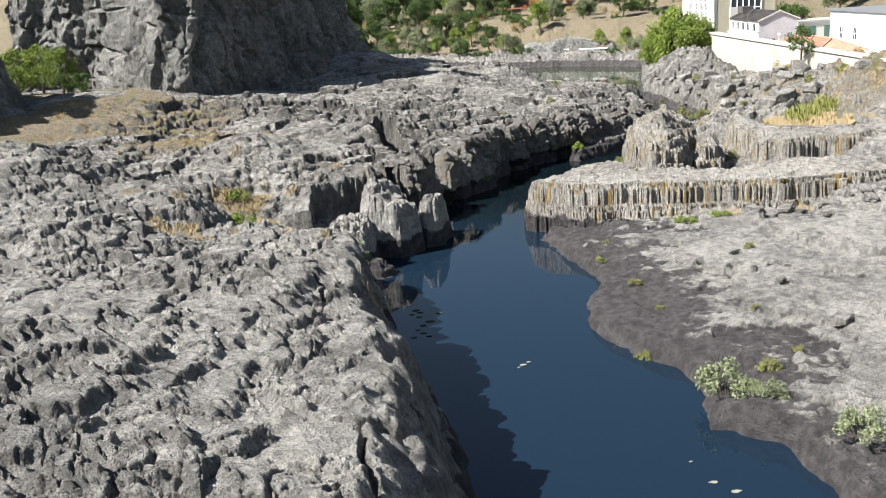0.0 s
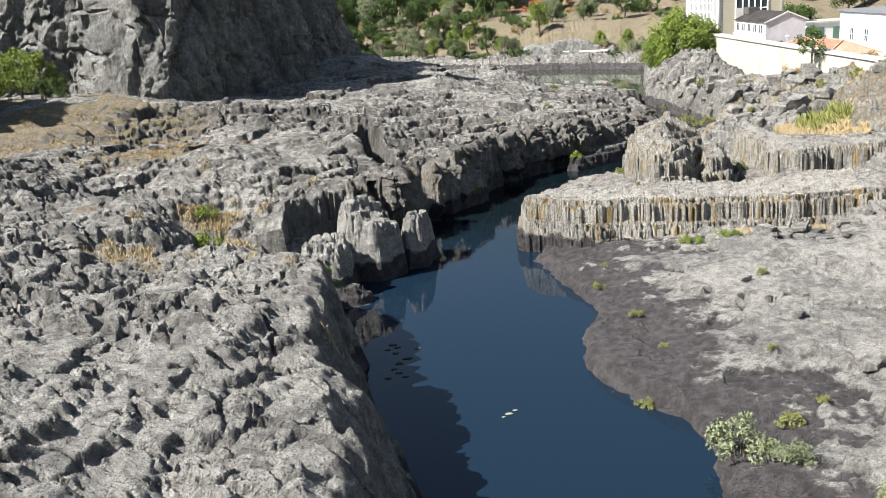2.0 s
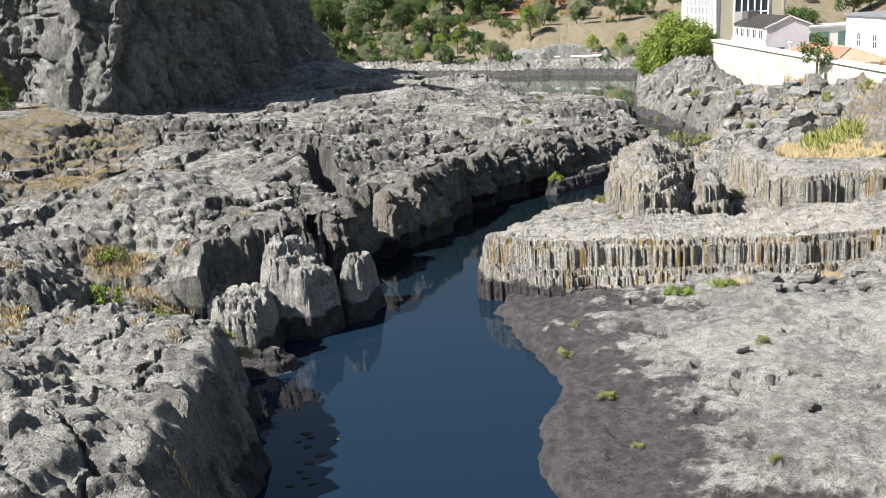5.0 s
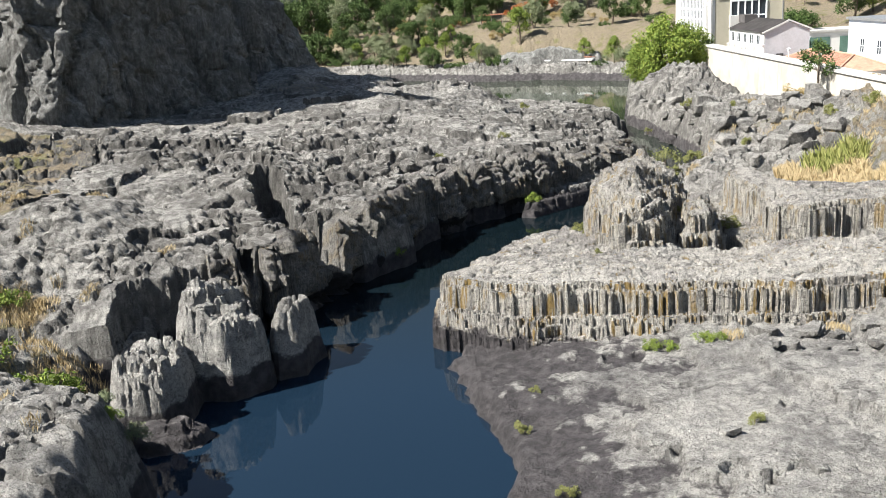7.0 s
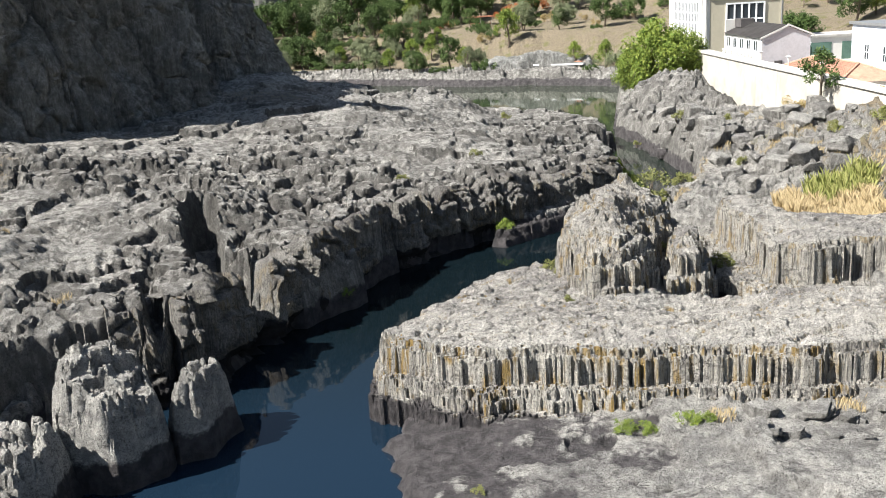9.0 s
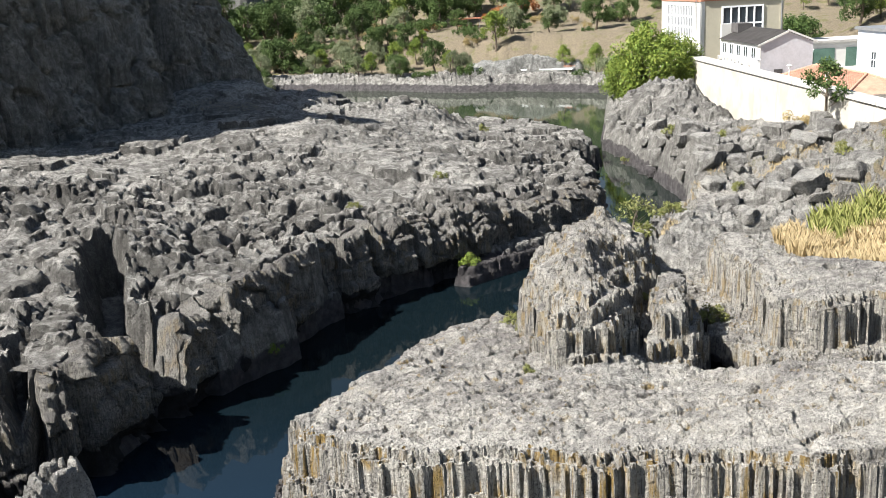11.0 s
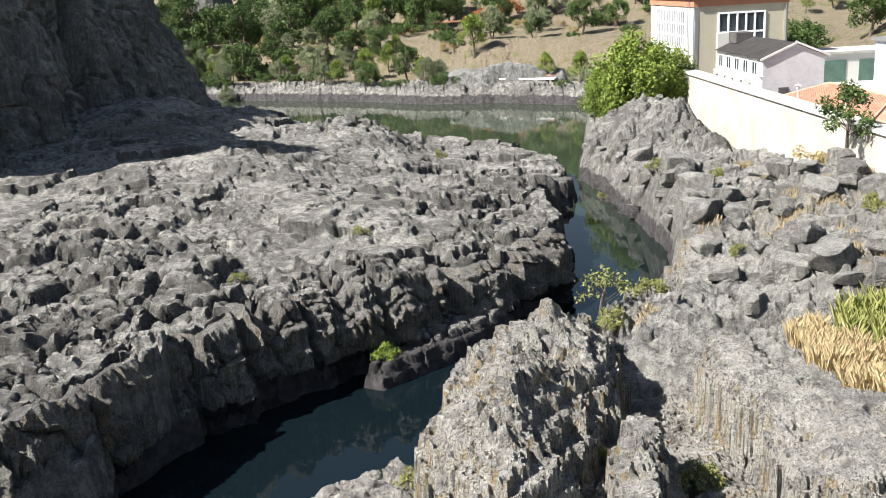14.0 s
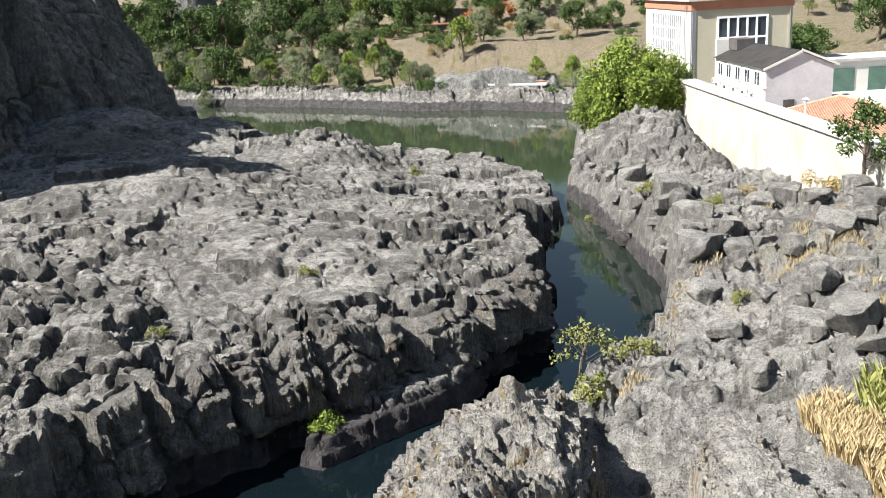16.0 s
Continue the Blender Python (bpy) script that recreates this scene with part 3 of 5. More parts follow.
def outcrop(name, label, outline, levels, material, tiers=((0.0, 1.0),), columns=0.0, relief=0.6, base=-1.6, spacing=0.1, seed=1, knob=0.9,
            block=2.6, ragged=0.5, sharp=38, taper=0.0, holes=(), sheer=0.0):
    """A rock mass that stands up out of the ground: outline of its foot, spot heights of its top, and tiers of (inset, share of the height)."""
    xs, ys = [p[0] for p in outline], [p[1] for p in outline]
    gx, gy = np.arange(min(xs) - 1, max(xs) + 1, spacing), np.arange(min(ys) - 1, max(ys) + 1, spacing)

    def edge(x, y):
        wx = x + ragged * fbm(x, y, 2.4, 3, seed + 5)
        wy = y + ragged * fbm(x, y, 2.4, 3, seed + 8)
        if columns:
            _, crack, cx, cy, rnd = cells(wx, wy, columns, columns, seed + 2)
            return inside_by(cx, cy, outline) + 0.6 * columns * (rnd - 0.5) + 0.32 * fbm(cx, cy, 1.6, 3, seed + 14), crack, rnd
        return inside_by(wx, wy, outline), np.ones(x.shape), np.full(x.shape, 0.5)

    def height(x, y):
        d, crack, rnd = edge(x, y)
        d = d * (1 + sheer * step(63, 66, y))
        top = spots(x, y, levels)
        z = np.full(x.shape, float(base))
        low = max(base, 0.0)
        for inset, share in tiers:
            z = np.where(d > inset, np.maximum(z, low + (top - low) * share - (0.9 if share < 1 else 0.5) * columns * rnd), z)
        if taper:
            z = base + (terraced(top, 0.5, 0.5) - base) * np.clip(d / taper, 0, 1) ** 0.45
            z = terraced(np.minimum(z, top + 0.15) + (0.5 if taper < 2 else 0.95) * rock_relief(x, y, seed * 7 + 3, block, knob, relief, 0.3) * step(0.1, 0.5, d), 0.55, 0.55)
            return np.where(d > 0, z, base)
        last = tiers[-1][0]
        rim = step(last, last + 1.2, d)
        z = np.where(d > last, z + rock_relief(x, y, seed * 7 + 3, block, knob, relief) * rim, z)
        for hx, hy, hr, deep in holes:
            z = z - deep * (1 - step(0.7 * hr, hr, np.hypot(x - hx, (y - hy) * 0.8)))
        if columns:
            z = np.where((d > -0.2) & (crack < 0.12) & (z > base), z - 0.3 * (1 - step(0.0, 0.12, crack)) * step(last + 0.5, last, d), z)
        return z

    ob = sheet(name, gx, gy, height, material, keep=lambda x, y, z: z > base + 0.02, sharp=sharp)
    return tagged(ob, label, "rock outcrop")


slab = outcrop("rock_slab", "long pale lava slab with fluted columnar front beside the water",
               [(8.2, 62), (10.4, 60.5), (13, 59.3), (16, 58.9), (20, 58.4), (24, 58.0), (30, 57.8), (36, 58.0), (36, 66), (31, 66.5), (27, 68), (24, 69.5),
                (19.5, 72), (18.4, 77), (17.2, 79.2), (15.2, 77.5), (13, 75), (10.7, 71), (9.2, 68), (8.2, 65)],
               [(10, 63, 3.6), (15, 62.5, 3.7), (20, 61, 3.6), (25, 60, 3.6), (32, 60, 3.8), (40, 60, 4.2), (9.5, 67.5, 2.4), (13, 73, 2.0), (16.5, 78, 1.9), (18, 70, 2.6), (24, 68, 2.4),
                (30, 64, 3.6)], SLAB, tiers=((0.0, 0.36), (0.4, 0.5), (0.55, 0.6), (1.15, 0.92), (1.45, 1.0)), columns=0.18, relief=0.3, spacing=0.056, seed=3, ragged=0.4, sheer=4.0)
block = outcrop("rock_block", "tall pitted lava block with ochre columnar sides on the slab",
                [(18.2, 70.2), (19.5, 69.3), (21.6, 69.5), (22.6, 71.5), (23.8, 74.5), (25.4, 78), (26.4, 83), (26.2, 86.5), (25, 87.6), (22.6, 85.4), (20.4, 82), (18.3, 78), (17.9, 73.5)],
                [(19.5, 71, 5.2), (20, 75.7, 5.6), (21.3, 81.8, 5.9), (24.5, 79, 5.0), (25, 86, 4.8)], PALE, tiers=((0.0, 0.55), (0.3, 0.78), (0.8, 0.92), (1.5, 1.0)), columns=0.22, relief=0.9, block=1.9, ragged=0.9, base=0.6,
                seed=5, knob=0.8)
mate = outcrop("rock_block", "smaller pitted lava block beside the tall one", [(22.9, 70.2), (25.8, 70.4), (26.6, 73), (26.4, 76), (25.4, 78.6), (24.2, 76.5), (23.2, 73)],
               [(24, 72, 4.0), (25.2, 75, 4.5), (25.4, 78, 4.2)], PALE, tiers=((0.0, 0.45), (0.35, 0.7), (0.9, 1.0)), columns=0.24, relief=0.8, block=1.5, ragged=0.8, base=0.6, seed=6, knob=0.7)
upper = outcrop("rock_outcrop", "broad pale lava outcrop with columnar front and a round hole",
                [(27.6, 70.6), (30, 69.8), (36, 69.2), (40, 69), (40, 77), (36, 78), (33.2, 79), (33, 82.5), (30.5, 85.5), (28.2, 84.6), (27, 81), (27.2, 76)],
                [(28.4, 74, 4.0), (32, 73, 4.3), (38, 73, 4.6), (30, 80, 4.8), (28.6, 84, 4.2), (33, 79, 4.5)], PALE, tiers=((0.0, 0.40), (1.5, 0.5), (1.62, 0.93), (1.9, 1.0)),
                columns=0.2, relief=0.24, base=0.8, spacing=0.075, seed=9, ragged=0.8, holes=((29.5, 76.2, 0.38, 1.6), (31.6, 77.6, 0.25, 0.8), (30.4, 74.4, 0.2, 0.6), (33, 75.4, 0.3, 0.9)))
shelf = outcrop("rock_outcrop", "low pitted lava shelf by the narrow channel",
                [(31, 93), (32.4, 98), (33.4, 101), (36.8, 100.5), (38.5, 95), (38, 90.5), (34, 88.5), (31, 89.5)],
                [(32, 94, 3.6), (34, 99, 3.7), (37, 95, 3.9), (34, 90, 3.3)], PALE, tiers=((0.0, 0.8), (0.5, 1.0)), columns=0.4, relief=0.3, seed=12, spacing=0.12)
mound = outcrop("rock_mound", "jointed grey lava mound in front of the white retaining wall",
                [(33.8, 126), (33.6, 139), (37, 152), (41, 156), (45.6, 152), (46.2, 135), (46, 117), (42.5, 113.5), (39, 115.5), (36, 118.5)],
                [(35, 128, 2.4), (37.5, 132, 5.0), (40.5, 134, 6.6), (43.5, 134, 6.7), (43, 143, 5.6), (38, 146, 4.4), (45, 127, 5.4), (42.5, 117, 4.6), (37.5, 120, 3.2)], LOOSE,
                relief=1.3, spacing=0.15, seed=15, block=3.2, knob=1.3, ragged=1.2, taper=4.2)
for label, outline, levels, s in (
        ("squat pale boulder with black flooded foot in the water", [(-6.6, 55), (-5.8, 53.2), (-3.5, 53.3), (-2.3, 54.8), (-2.5, 57), (-4.1, 58.2), (-6.1, 57.5)], [(-4.6, 55.8, 3.1), (-3.3, 55.2, 2.0)], 21),
        ("tall stepped boulder with black flooded foot in the water", [(-4.5, 59.2), (-3.6, 57.2), (-1.1, 56.9), (0.4, 58.3), (0.2, 60.6), (-1.2, 62.2), (-3.7, 61.7)], [(-3.2, 59.3, 4.5), (-2.4, 60.6, 4.2), (-0.8, 59, 2.5)], 22),
        ("small pointed boulder with black flooded foot in the water", [(-0.4, 60.4), (0.5, 59.1), (2, 59.8), (2.4, 62), (1.3, 63.5), (-0.3, 62.8)], [(0.7, 61.3, 3.5), (1.6, 61.4, 2.0)], 23)):
    tagged(outcrop("boulder", label, outline, levels, BOULDER, relief=1.6, spacing=0.06, seed=s, block=1.3, knob=0.55, ragged=0.5, taper=0.75),
           group="boulders in the channel")


ledges = [("flat low lava ledge at the foot of the shaded bank", [(15.0, 89.8), (16.6, 89.0), (19, 91.2), (23, 95), (23.5, 96.8), (19, 96), (15.6, 92.4)], [(16, 89.5, 0.9), (19.5, 93, 1.3), (22.5, 95.5, 1.5)], 31, 0.7),
          ("hollowed lava rib at the foot of the shaded bank", [(2.6, 74.6), (3.8, 74.2), (5.4, 76.4), (6.8, 78.6), (6.4, 80), (4.6, 79), (3, 77)], [(3.4, 75.6, 2.3), (5.2, 78, 2.9), (6, 79.2, 3.4)], 32, 0.5),
          ("thin lava stub at the foot of the shaded bank", [(0.6, 73), (1.6, 72.6), (2.2, 74), (1.6, 75.2), (0.6, 74.4)], [(1.3, 74, 2.4)], 33, 0.4),
          ("flat dark rock islet awash beside the boulders", [(-5.6, 52.6), (-3.8, 51.2), (-1.6, 51.8), (-0.8, 53.6), (-3, 55.4), (-5.4, 54.6)], [(-3.4, 53, 0.75)], 34, 1.4),
          ("squared lava slab leaning out of the bank", [(3.6, 79.0), (6.4, 80.8), (7.9, 83.8), (7.7, 86.2), (5, 87), (3, 83)], [(5, 81.5, 4.0), (7, 84.6, 4.7)], 35, 0.35)]
for label, outline, levels, s, w in ledges:
    outcrop("rock_ledge", label, outline, levels, LOOSE, relief=0.6, spacing=0.08, seed=s, block=1.6, knob=0.6, ragged=0.45, taper=w)


def curtain(name, label, foot, z0, z1, lean, seed, plateau=40.0, dense=0.24, fall=0.0):
    """A cliff: a leaning, fluted face above a foot line (cliff to the left of the line), closed by a plateau."""
    pts = [np.array(p, float) for p in foot]
    lengths = [0.0]
    for a, b in zip(pts, pts[1:]):
        lengths.append(lengths[-1] + float(np.hypot(*(b - a))))
    s = np.arange(0, lengths[-1], dense)
    px, py = np.interp(s, lengths, [p[0] for p in pts]), np.interp(s, lengths, [p[1] for p in pts])
    kern = np.ones(15) / 15
    px, py = (np.convolve(np.pad(v, 7, mode="edge"), kern, "valid") for v in (px, py))
    tx, ty = np.gradient(px), np.gradient(py)
    norm = np.hypot(tx, ty)
    nx, ny = ty / norm, -tx / norm
    rows = np.concatenate([np.arange(0, 1, dense / (z1 - z0)), 1 + np.linspace(0.02, 1, 12)])
    gs, gt = np.meshgrid(s, rows)
    t = np.clip(gt, 0, 1)
    low = fall * step(0.45, 0.75, gs / s[-1])
    zz = z0 + (z1 - z0) * t * (1 - low)
    out = 3.0 * fbm(gs, zz * 0.25, 9, 3, seed) + 1.5 * fbm(gs, zz * 0.4, 2.6, 5, seed + 7, 0.6) - 3.2 * np.abs(fbm(gs, zz * 0.15, 10, 3, seed + 12)) - 1.4 * (1 - step(0, 0.12, np.abs(fbm(gs, zz * 0.12, 7, 2, seed + 50))))
    _, crack, _, _, rnd = cells(gs + 0.7 * fbm(gs, zz, 3, 2, seed + 33), zz * 0.45 + 9, 2.4, 2.4, seed + 20)
    out = out + 1.0 * (rnd - 0.5) - 0.6 * (1 - step(0, 0.12, crack)) + 0.5 * fbm(gs, zz, 1.1, 3, seed + 60, 0.6)
    back = lean * (t**1.15) * (z1 - z0) * (1 + 0.1 * low) - out + plateau * np.clip(gt - 1, 0, 1) - 1.5 * (1 - step(0, 0.12, t))
    co = np.stack([px[None, :] - nx[None, :] * back, py[None, :] - ny[None, :] * back, zz + 3 * fbm(gs, gt * 20, 8, 3, seed + 40) * step(0.6, 1.0, gt)], -1)
    k, w = len(rows), len(s)
    idx = np.arange(k * w).reshape(k, w)
    quads = np.stack([idx[:-1, :-1], idx[:-1, 1:], idx[1:, 1:], idx[1:, :-1]], -1).reshape(-1, 4)
    me = bpy.data.meshes.new(name)
    me.from_pydata(co.reshape(-1, 3).tolist(), [], quads.tolist())
    me.polygons.foreach_set("use_smooth", np.ones(len(quads), bool))
    me.materials.append(CLIFF)
    me.set_sharp_from_angle(angle=radians(40))
    return tagged(new(name, me), label, "cliff", kind="structure")


curtain("cliff", "tall dark fluted lava cliff in shade above the rock shelf",
        [(-70, 150), (-52, 145), (-42, 127), (-34, 107), (-27, 104), (-19.5, 114), (-15.6, 128), (-9.5, 143), (-6, 158), (-6.5, 176), (-16, 196), (-40, 215)], 1.5, 33, 0.30, 501, plateau=8.0, fall=0.42)
curtain("cliff", "dark shaded lava cliff beside the grassy gully", [(-95, 60), (-60, 66), (-44, 80), (-41, 92), (-46, 108), (-60, 128), (-80, 150)], 6.5, 26, 0.5, 601)


# ---- power station and its yard ----
def whitewash():
    n = Nodes("whitewashed_concrete", 0.9)
    run = n.noise(1.0, 4, 0.6, n.scaled(1, 1.6, 0.12))
    c = n.mix(n.span(n.noise(0.35, 4), 0.35, 0.7), (0.45, 0.43, 0.385), (0.35, 0.33, 0.29))
    c = n.mix(n.math("MULTIPLY", n.span(run, 0.56, 0.72), 0.5), c, (0.24, 0.22, 0.19))
    return n.done(c, n.noise(6, 4), 0.03, 0.4)


CONCRETE = whitewash()
COPING = plain("grey_concrete", (0.42, 0.41, 0.39), 0.9, 0.25, 1.5, bump=0.3)
WHITE = plain("white_render", (0.60, 0.595, 0.57), 0.85, 0.06, 0.6)
TAN = plain("tan_render", (0.43, 0.40, 0.315), 0.9, 0.07, 0.4)
RUST = plain("red_brown_band", (0.42, 0.19, 0.12), 0.85, 0.1, 0.8)
# Weathered stucco; its lavender grey is the gable's shade put into the colour.
GABLE_SHADE = plain("shade_grey_stucco", (0.48, 0.475, 0.50), 0.9, 0.14, 0.5)
SLATE = plain("dark_roofing", (0.085, 0.08, 0.08), 0.9, 0.3, 0.8)
TERRACOTTA = plain("terracotta_tile", (0.42, 0.25, 0.18), 0.85, 0.22, 1.6)
FRAMES = plain("white_window_paint", (0.78, 0.80, 0.82), 0.5, 0.04)
GLASS = plain("dark_window_glass", (0.035, 0.045, 0.055), 0.08, 0.2, 0.7)
METAL = plain("grey_steel", (0.33, 0.34, 0.35), 0.45, 0.15, 2.0, 0.6)
BLUEISH = plain("pale_blue_cladding", (0.62, 0.67, 0.74), 0.6, 0.05, 0.5)
GREENBOX = plain("green_machine_paint", (0.09, 0.16, 0.13), 0.6, 0.2, 1.0)

wall = boxed("retaining_wall", (45.8, 40, 1.0, 46.9, 150.9, 8.62), CONCRETE, None)
tagged(wall, "long whitewashed concrete retaining wall with stained face", "wall", kind="structure")
for k in range(28):
    boxed("coping_slab", (45.62, 40.02 + 3.9 * k, 8.622, 47.05, 43.86 + 3.9 * k, 8.88 + 0.01 * (k % 3)), COPING, wall)
yard = boxed("pavement", (46.9, 40, 5.3, 130, 178, 6.3), COPING, None)
tagged(yard, "grey concrete yard behind the retaining wall", "pavement", kind="structure")


def window(parent, m, w, h, cols, rows, deep=0.12, bar=0.16, name="window"):
    """A framed window in the plane x-z of m, facing -y."""
    bm = bmesh.new()
    for x0, x1, z0, z1 in ((0, w, 0, bar), (0, w, h - bar, h), (0, bar, bar, h - bar), (w - bar, w, bar, h - bar)):
        box(bm, x0, -deep, z0, x1, 0.02, z1, m)
    win = part(name, bm, FRAMES, parent)
    for k in range(1, cols):
        x = bar + (w - 2 * bar) * k / cols
        boxed("mullion", (x - bar / 2, -deep * 0.9, bar, x + bar / 2, 0, h - bar), FRAMES, win, m)
    for k in range(1, rows):
        z = bar + (h - 2 * bar) * k / rows
        boxed("transom", (bar, -deep * 0.8, z - bar / 2, w - bar, 0.0, z + bar / 2), FRAMES, win, m)
    for i in range(cols):
        for j in range(rows):
            x, z = bar + (w - 2 * bar) * i / cols, bar + (h - 2 * bar) * j / rows
            boxed("pane", (x, -0.03, z, x + (w - 2 * bar) / cols, 0.01, z + (h - 2 * bar) / rows), GLASS, win, m)
    return win


hall = tagged(empty("power_station", pose(48.4, 151.4, 0)), "tall tan and white power station hall with large windows", "building")
boxed("front_wall", (0.4, 0, 5.8, 9.7, 0.5, 15.0), TAN, hall)
boxed("side_wall", (0, -0.05, 5.8, 0.4, 20, 15.0), WHITE, hall)
boxed("body", (0.4, 0.5, 5.8, 10.1, 20, 14.9), TAN, hall)
boxed("corner_strip", (9.7, -0.04, 5.8, 10.14, 0.5, 15.0), TAN, hall)
boxed("cornice", (-0.15, -0.15, 15.0, 10.25, 20.1, 15.9), RUST, hall, None, "red-brown painted cornice")
boxed("roof", (-0.5, -0.5, 15.9, 10.6, 20.5, 16.2), COPING, hall)
window(hall, pose(2.5, 0, 10.0), 5.2, 4.3, 5, 2, 0.14, 0.2)
window(hall, pose(0, 16.4, 10.2, 0, 0, -90), 12.8, 4.4, 16, 3, 0.14, 0.18)
for k, x in enumerate((9.9, -0.12)):
    bm = bmesh.new()
    bmesh.ops.create_cone(bm, cap_ends=True, segments=8, radius1=0.07, radius2=0.07, depth=9.2, matrix=pose(x, -0.14, 10.4))
    part("downpipe", bm, METAL, hall)
bm = bmesh.new()
for y in (1.2, 1.75):
    box(bm, -0.3, y, 6.4, -0.24, y + 0.06, 15.6)
for k in range(26):
    box(bm, -0.29, 1.26, 6.8 + 0.34 * k, -0.25, 1.75, 6.84 + 0.34 * k)
part("ladder", bm, METAL, hall)

house = tagged(empty("house", pose(48.8, 131, 0)), "two-storey white house with dark roof and stucco gable coloured shade grey", "building")
bm = bmesh.new()
prof = [(0, 5.9), (5.4, 5.9), (5.4, 10.95), (2.7, 12.1), (0, 10.95)]
a, b = [bm.verts.new((x, 0, z)) for x, z in prof], [bm.verts.new((x, 13.1, z)) for x, z in prof]
bm.faces.new(a), bm.faces.new(b[::-1])
for i in range(5):
    bm.faces.new([a[i], b[i], b[(i + 1) % 5], a[(i + 1) % 5]])
bmesh.ops.recalc_face_normals(bm, faces=bm.faces)
part("wall", bm, GABLE_SHADE, house, "weathered stucco gable wall with grey shade in its colour")
boxed("facade", (-0.08, 0.0, 5.9, -0.004, 13.1, 10.9), WHITE, house)
for side in (-1, 1):
    bm = bmesh.new()
    for x0, x1 in ((2.7, 2.7 + side * 3.1),):
        za, zb = 12.2, 12.2 - 3.1 * 1.15 / 2.7
        vs = [bm.verts.new(v) for v in ((x0, -0.12, za), (x1, -0.12, zb), (x1, 13.2, zb), (x0, 13.2, za))]
        bmesh.ops.solidify(bm, geom=[bm.faces.new(vs)], thickness=0.1)
    roof = part("roof", bm, SLATE, house, "dark weathered roofing")
    boxed("verge", (-0.04, -0.2, -0.02, 3.35, -0.1, 0.16), WHITE, roof, pose(2.7, 0, 12.16, 0, 23.1 if side > 0 else 180 - 23.1, 0))
boxed("parapet", (-0.1, 13.1, 5.9, 1.9, 13.5, 12.5), WHITE, house)
boxed("dormer", (1.0, 10.6, 11.6, 2.6, 13.0, 12.6), SLATE, house)
for k in range(5):
    window(house, pose(-0.09, 2.6 + 2.45 * k, 9.3, 0, 0, -90), 1.35, 1.25, 2, 1, 0.06, 0.09)
    ac = boxed("air_conditioner", (-0.45, 2.9 + 2.45 * k, 8.55, -0.1, 3.45 + 2.45 * k, 9.0), WHITE, house)
    bm = bmesh.new()
    bmesh.ops.create_cone(bm, cap_ends=True, segments=12, radius1=0.16, radius2=0.16, depth=0.02, matrix=pose(-0.46, 3.17 + 2.45 * k, 8.78, 0, 90, 0))
    part("fan_grille", bm, METAL, ac)
for k in range(4):
    window(house, pose(-0.09, 4.2 + 2.5 * k, 6.6, 0, 0, -90), 1.6, 1.3, 2, 1, 0.06, 0.09)
boxed("door", (1.4, -0.06, 6.3, 2.3, -0.005, 8.3), SLATE, house)
bm = bmesh.new()
for z in (8.1, 8.4):
    box(bm, -0.9, 0, z, -0.86, 13, z + 0.04)
for k in range(14):
    box(bm, -0.9, k, 7.4, -0.86, k + 0.04, 8.4)
part("railing", bm, METAL, house)


def hip_roof(bm, x0, y0, x1, y1, z0, z1):
    r = min(x1 - x0, y1 - y0) / 2
    xm = (x0 + x1) / 2
    e = [bm.verts.new(v) for v in ((x0, y0, z0), (x1, y0, z0), (x1, y1, z0), (x0, y1, z0))]
    p, q = bm.verts.new((xm, y0 + r, z1)), bm.verts.new((xm, y1 - r, z1))
    for f in ((e[0], e[1], p), (e[1], e[2], q, p), (e[2], e[3], q), (e[3], e[0], p, q), (e[3], e[2], e[1], e[0])):
        bm.faces.new(f)


annex = tagged(empty("outbuilding", pose(49.4, 112, 0)), "low outbuilding with terracotta tiled hip roof", "building")
boxed("wall", (0.4, 0.4, 6.0, 6.2, 17, 7.6), WHITE, annex)
bm = bmesh.new()
hip_roof(bm, 0, 0, 6.6, 17.4, 7.6, 9.0)
tiles = part("roof", bm, TERRACOTTA, annex, "faded terracotta tile roof")
bm = bmesh.new()
for k in range(58):
    y = 0.15 + 0.3 * k
    reach = min(1.0, y / 3.3, (17.4 - y) / 3.3)
    if reach > 0.05:
        for side in (0, 1):
            x0 = 0.0 if side == 0 else 6.6
            m = Matrix.Translation((x0, y, 7.63)) @ Matrix.Rotation(math.atan2(1.4, 3.3) * (-1 if side == 0 else 1), 4, "Y")
            box(bm, 0 if side == 0 else -3.58 * reach, -0.06, 0, 3.58 * reach if side == 0 else 0, 0.06, 0.06, m)
tagged(part("tiling", bm, TERRACOTTA, tiles), kind="stuff")
for (ax, ay, az), (bx, by, bz) in (((0, 0, 7.62), (3.3, 3.3, 9.02)), ((6.6, 0, 7.62), (3.3, 3.3, 9.02)), ((0, 17.4, 7.62), (3.3, 14.1, 9.02)), ((6.6, 17.4, 7.62), (3.3, 14.1, 9.02)), ((3.3, 3.3, 9.02), (3.3, 14.1, 9.02))):
    bm = bmesh.new()
    d = Vector((bx - ax, by - ay, bz - az))
    bmesh.ops.create_cone(bm, cap_ends=True, segments=8, radius1=0.12, radius2=0.12, depth=d.length, matrix=Matrix.Translation(Vector((ax, ay, az)) + d / 2) @ d.to_track_quat("Z", "Y").to_matrix().to_4x4())
    part("ridge_tile", bm, TERRACOTTA, tiles)

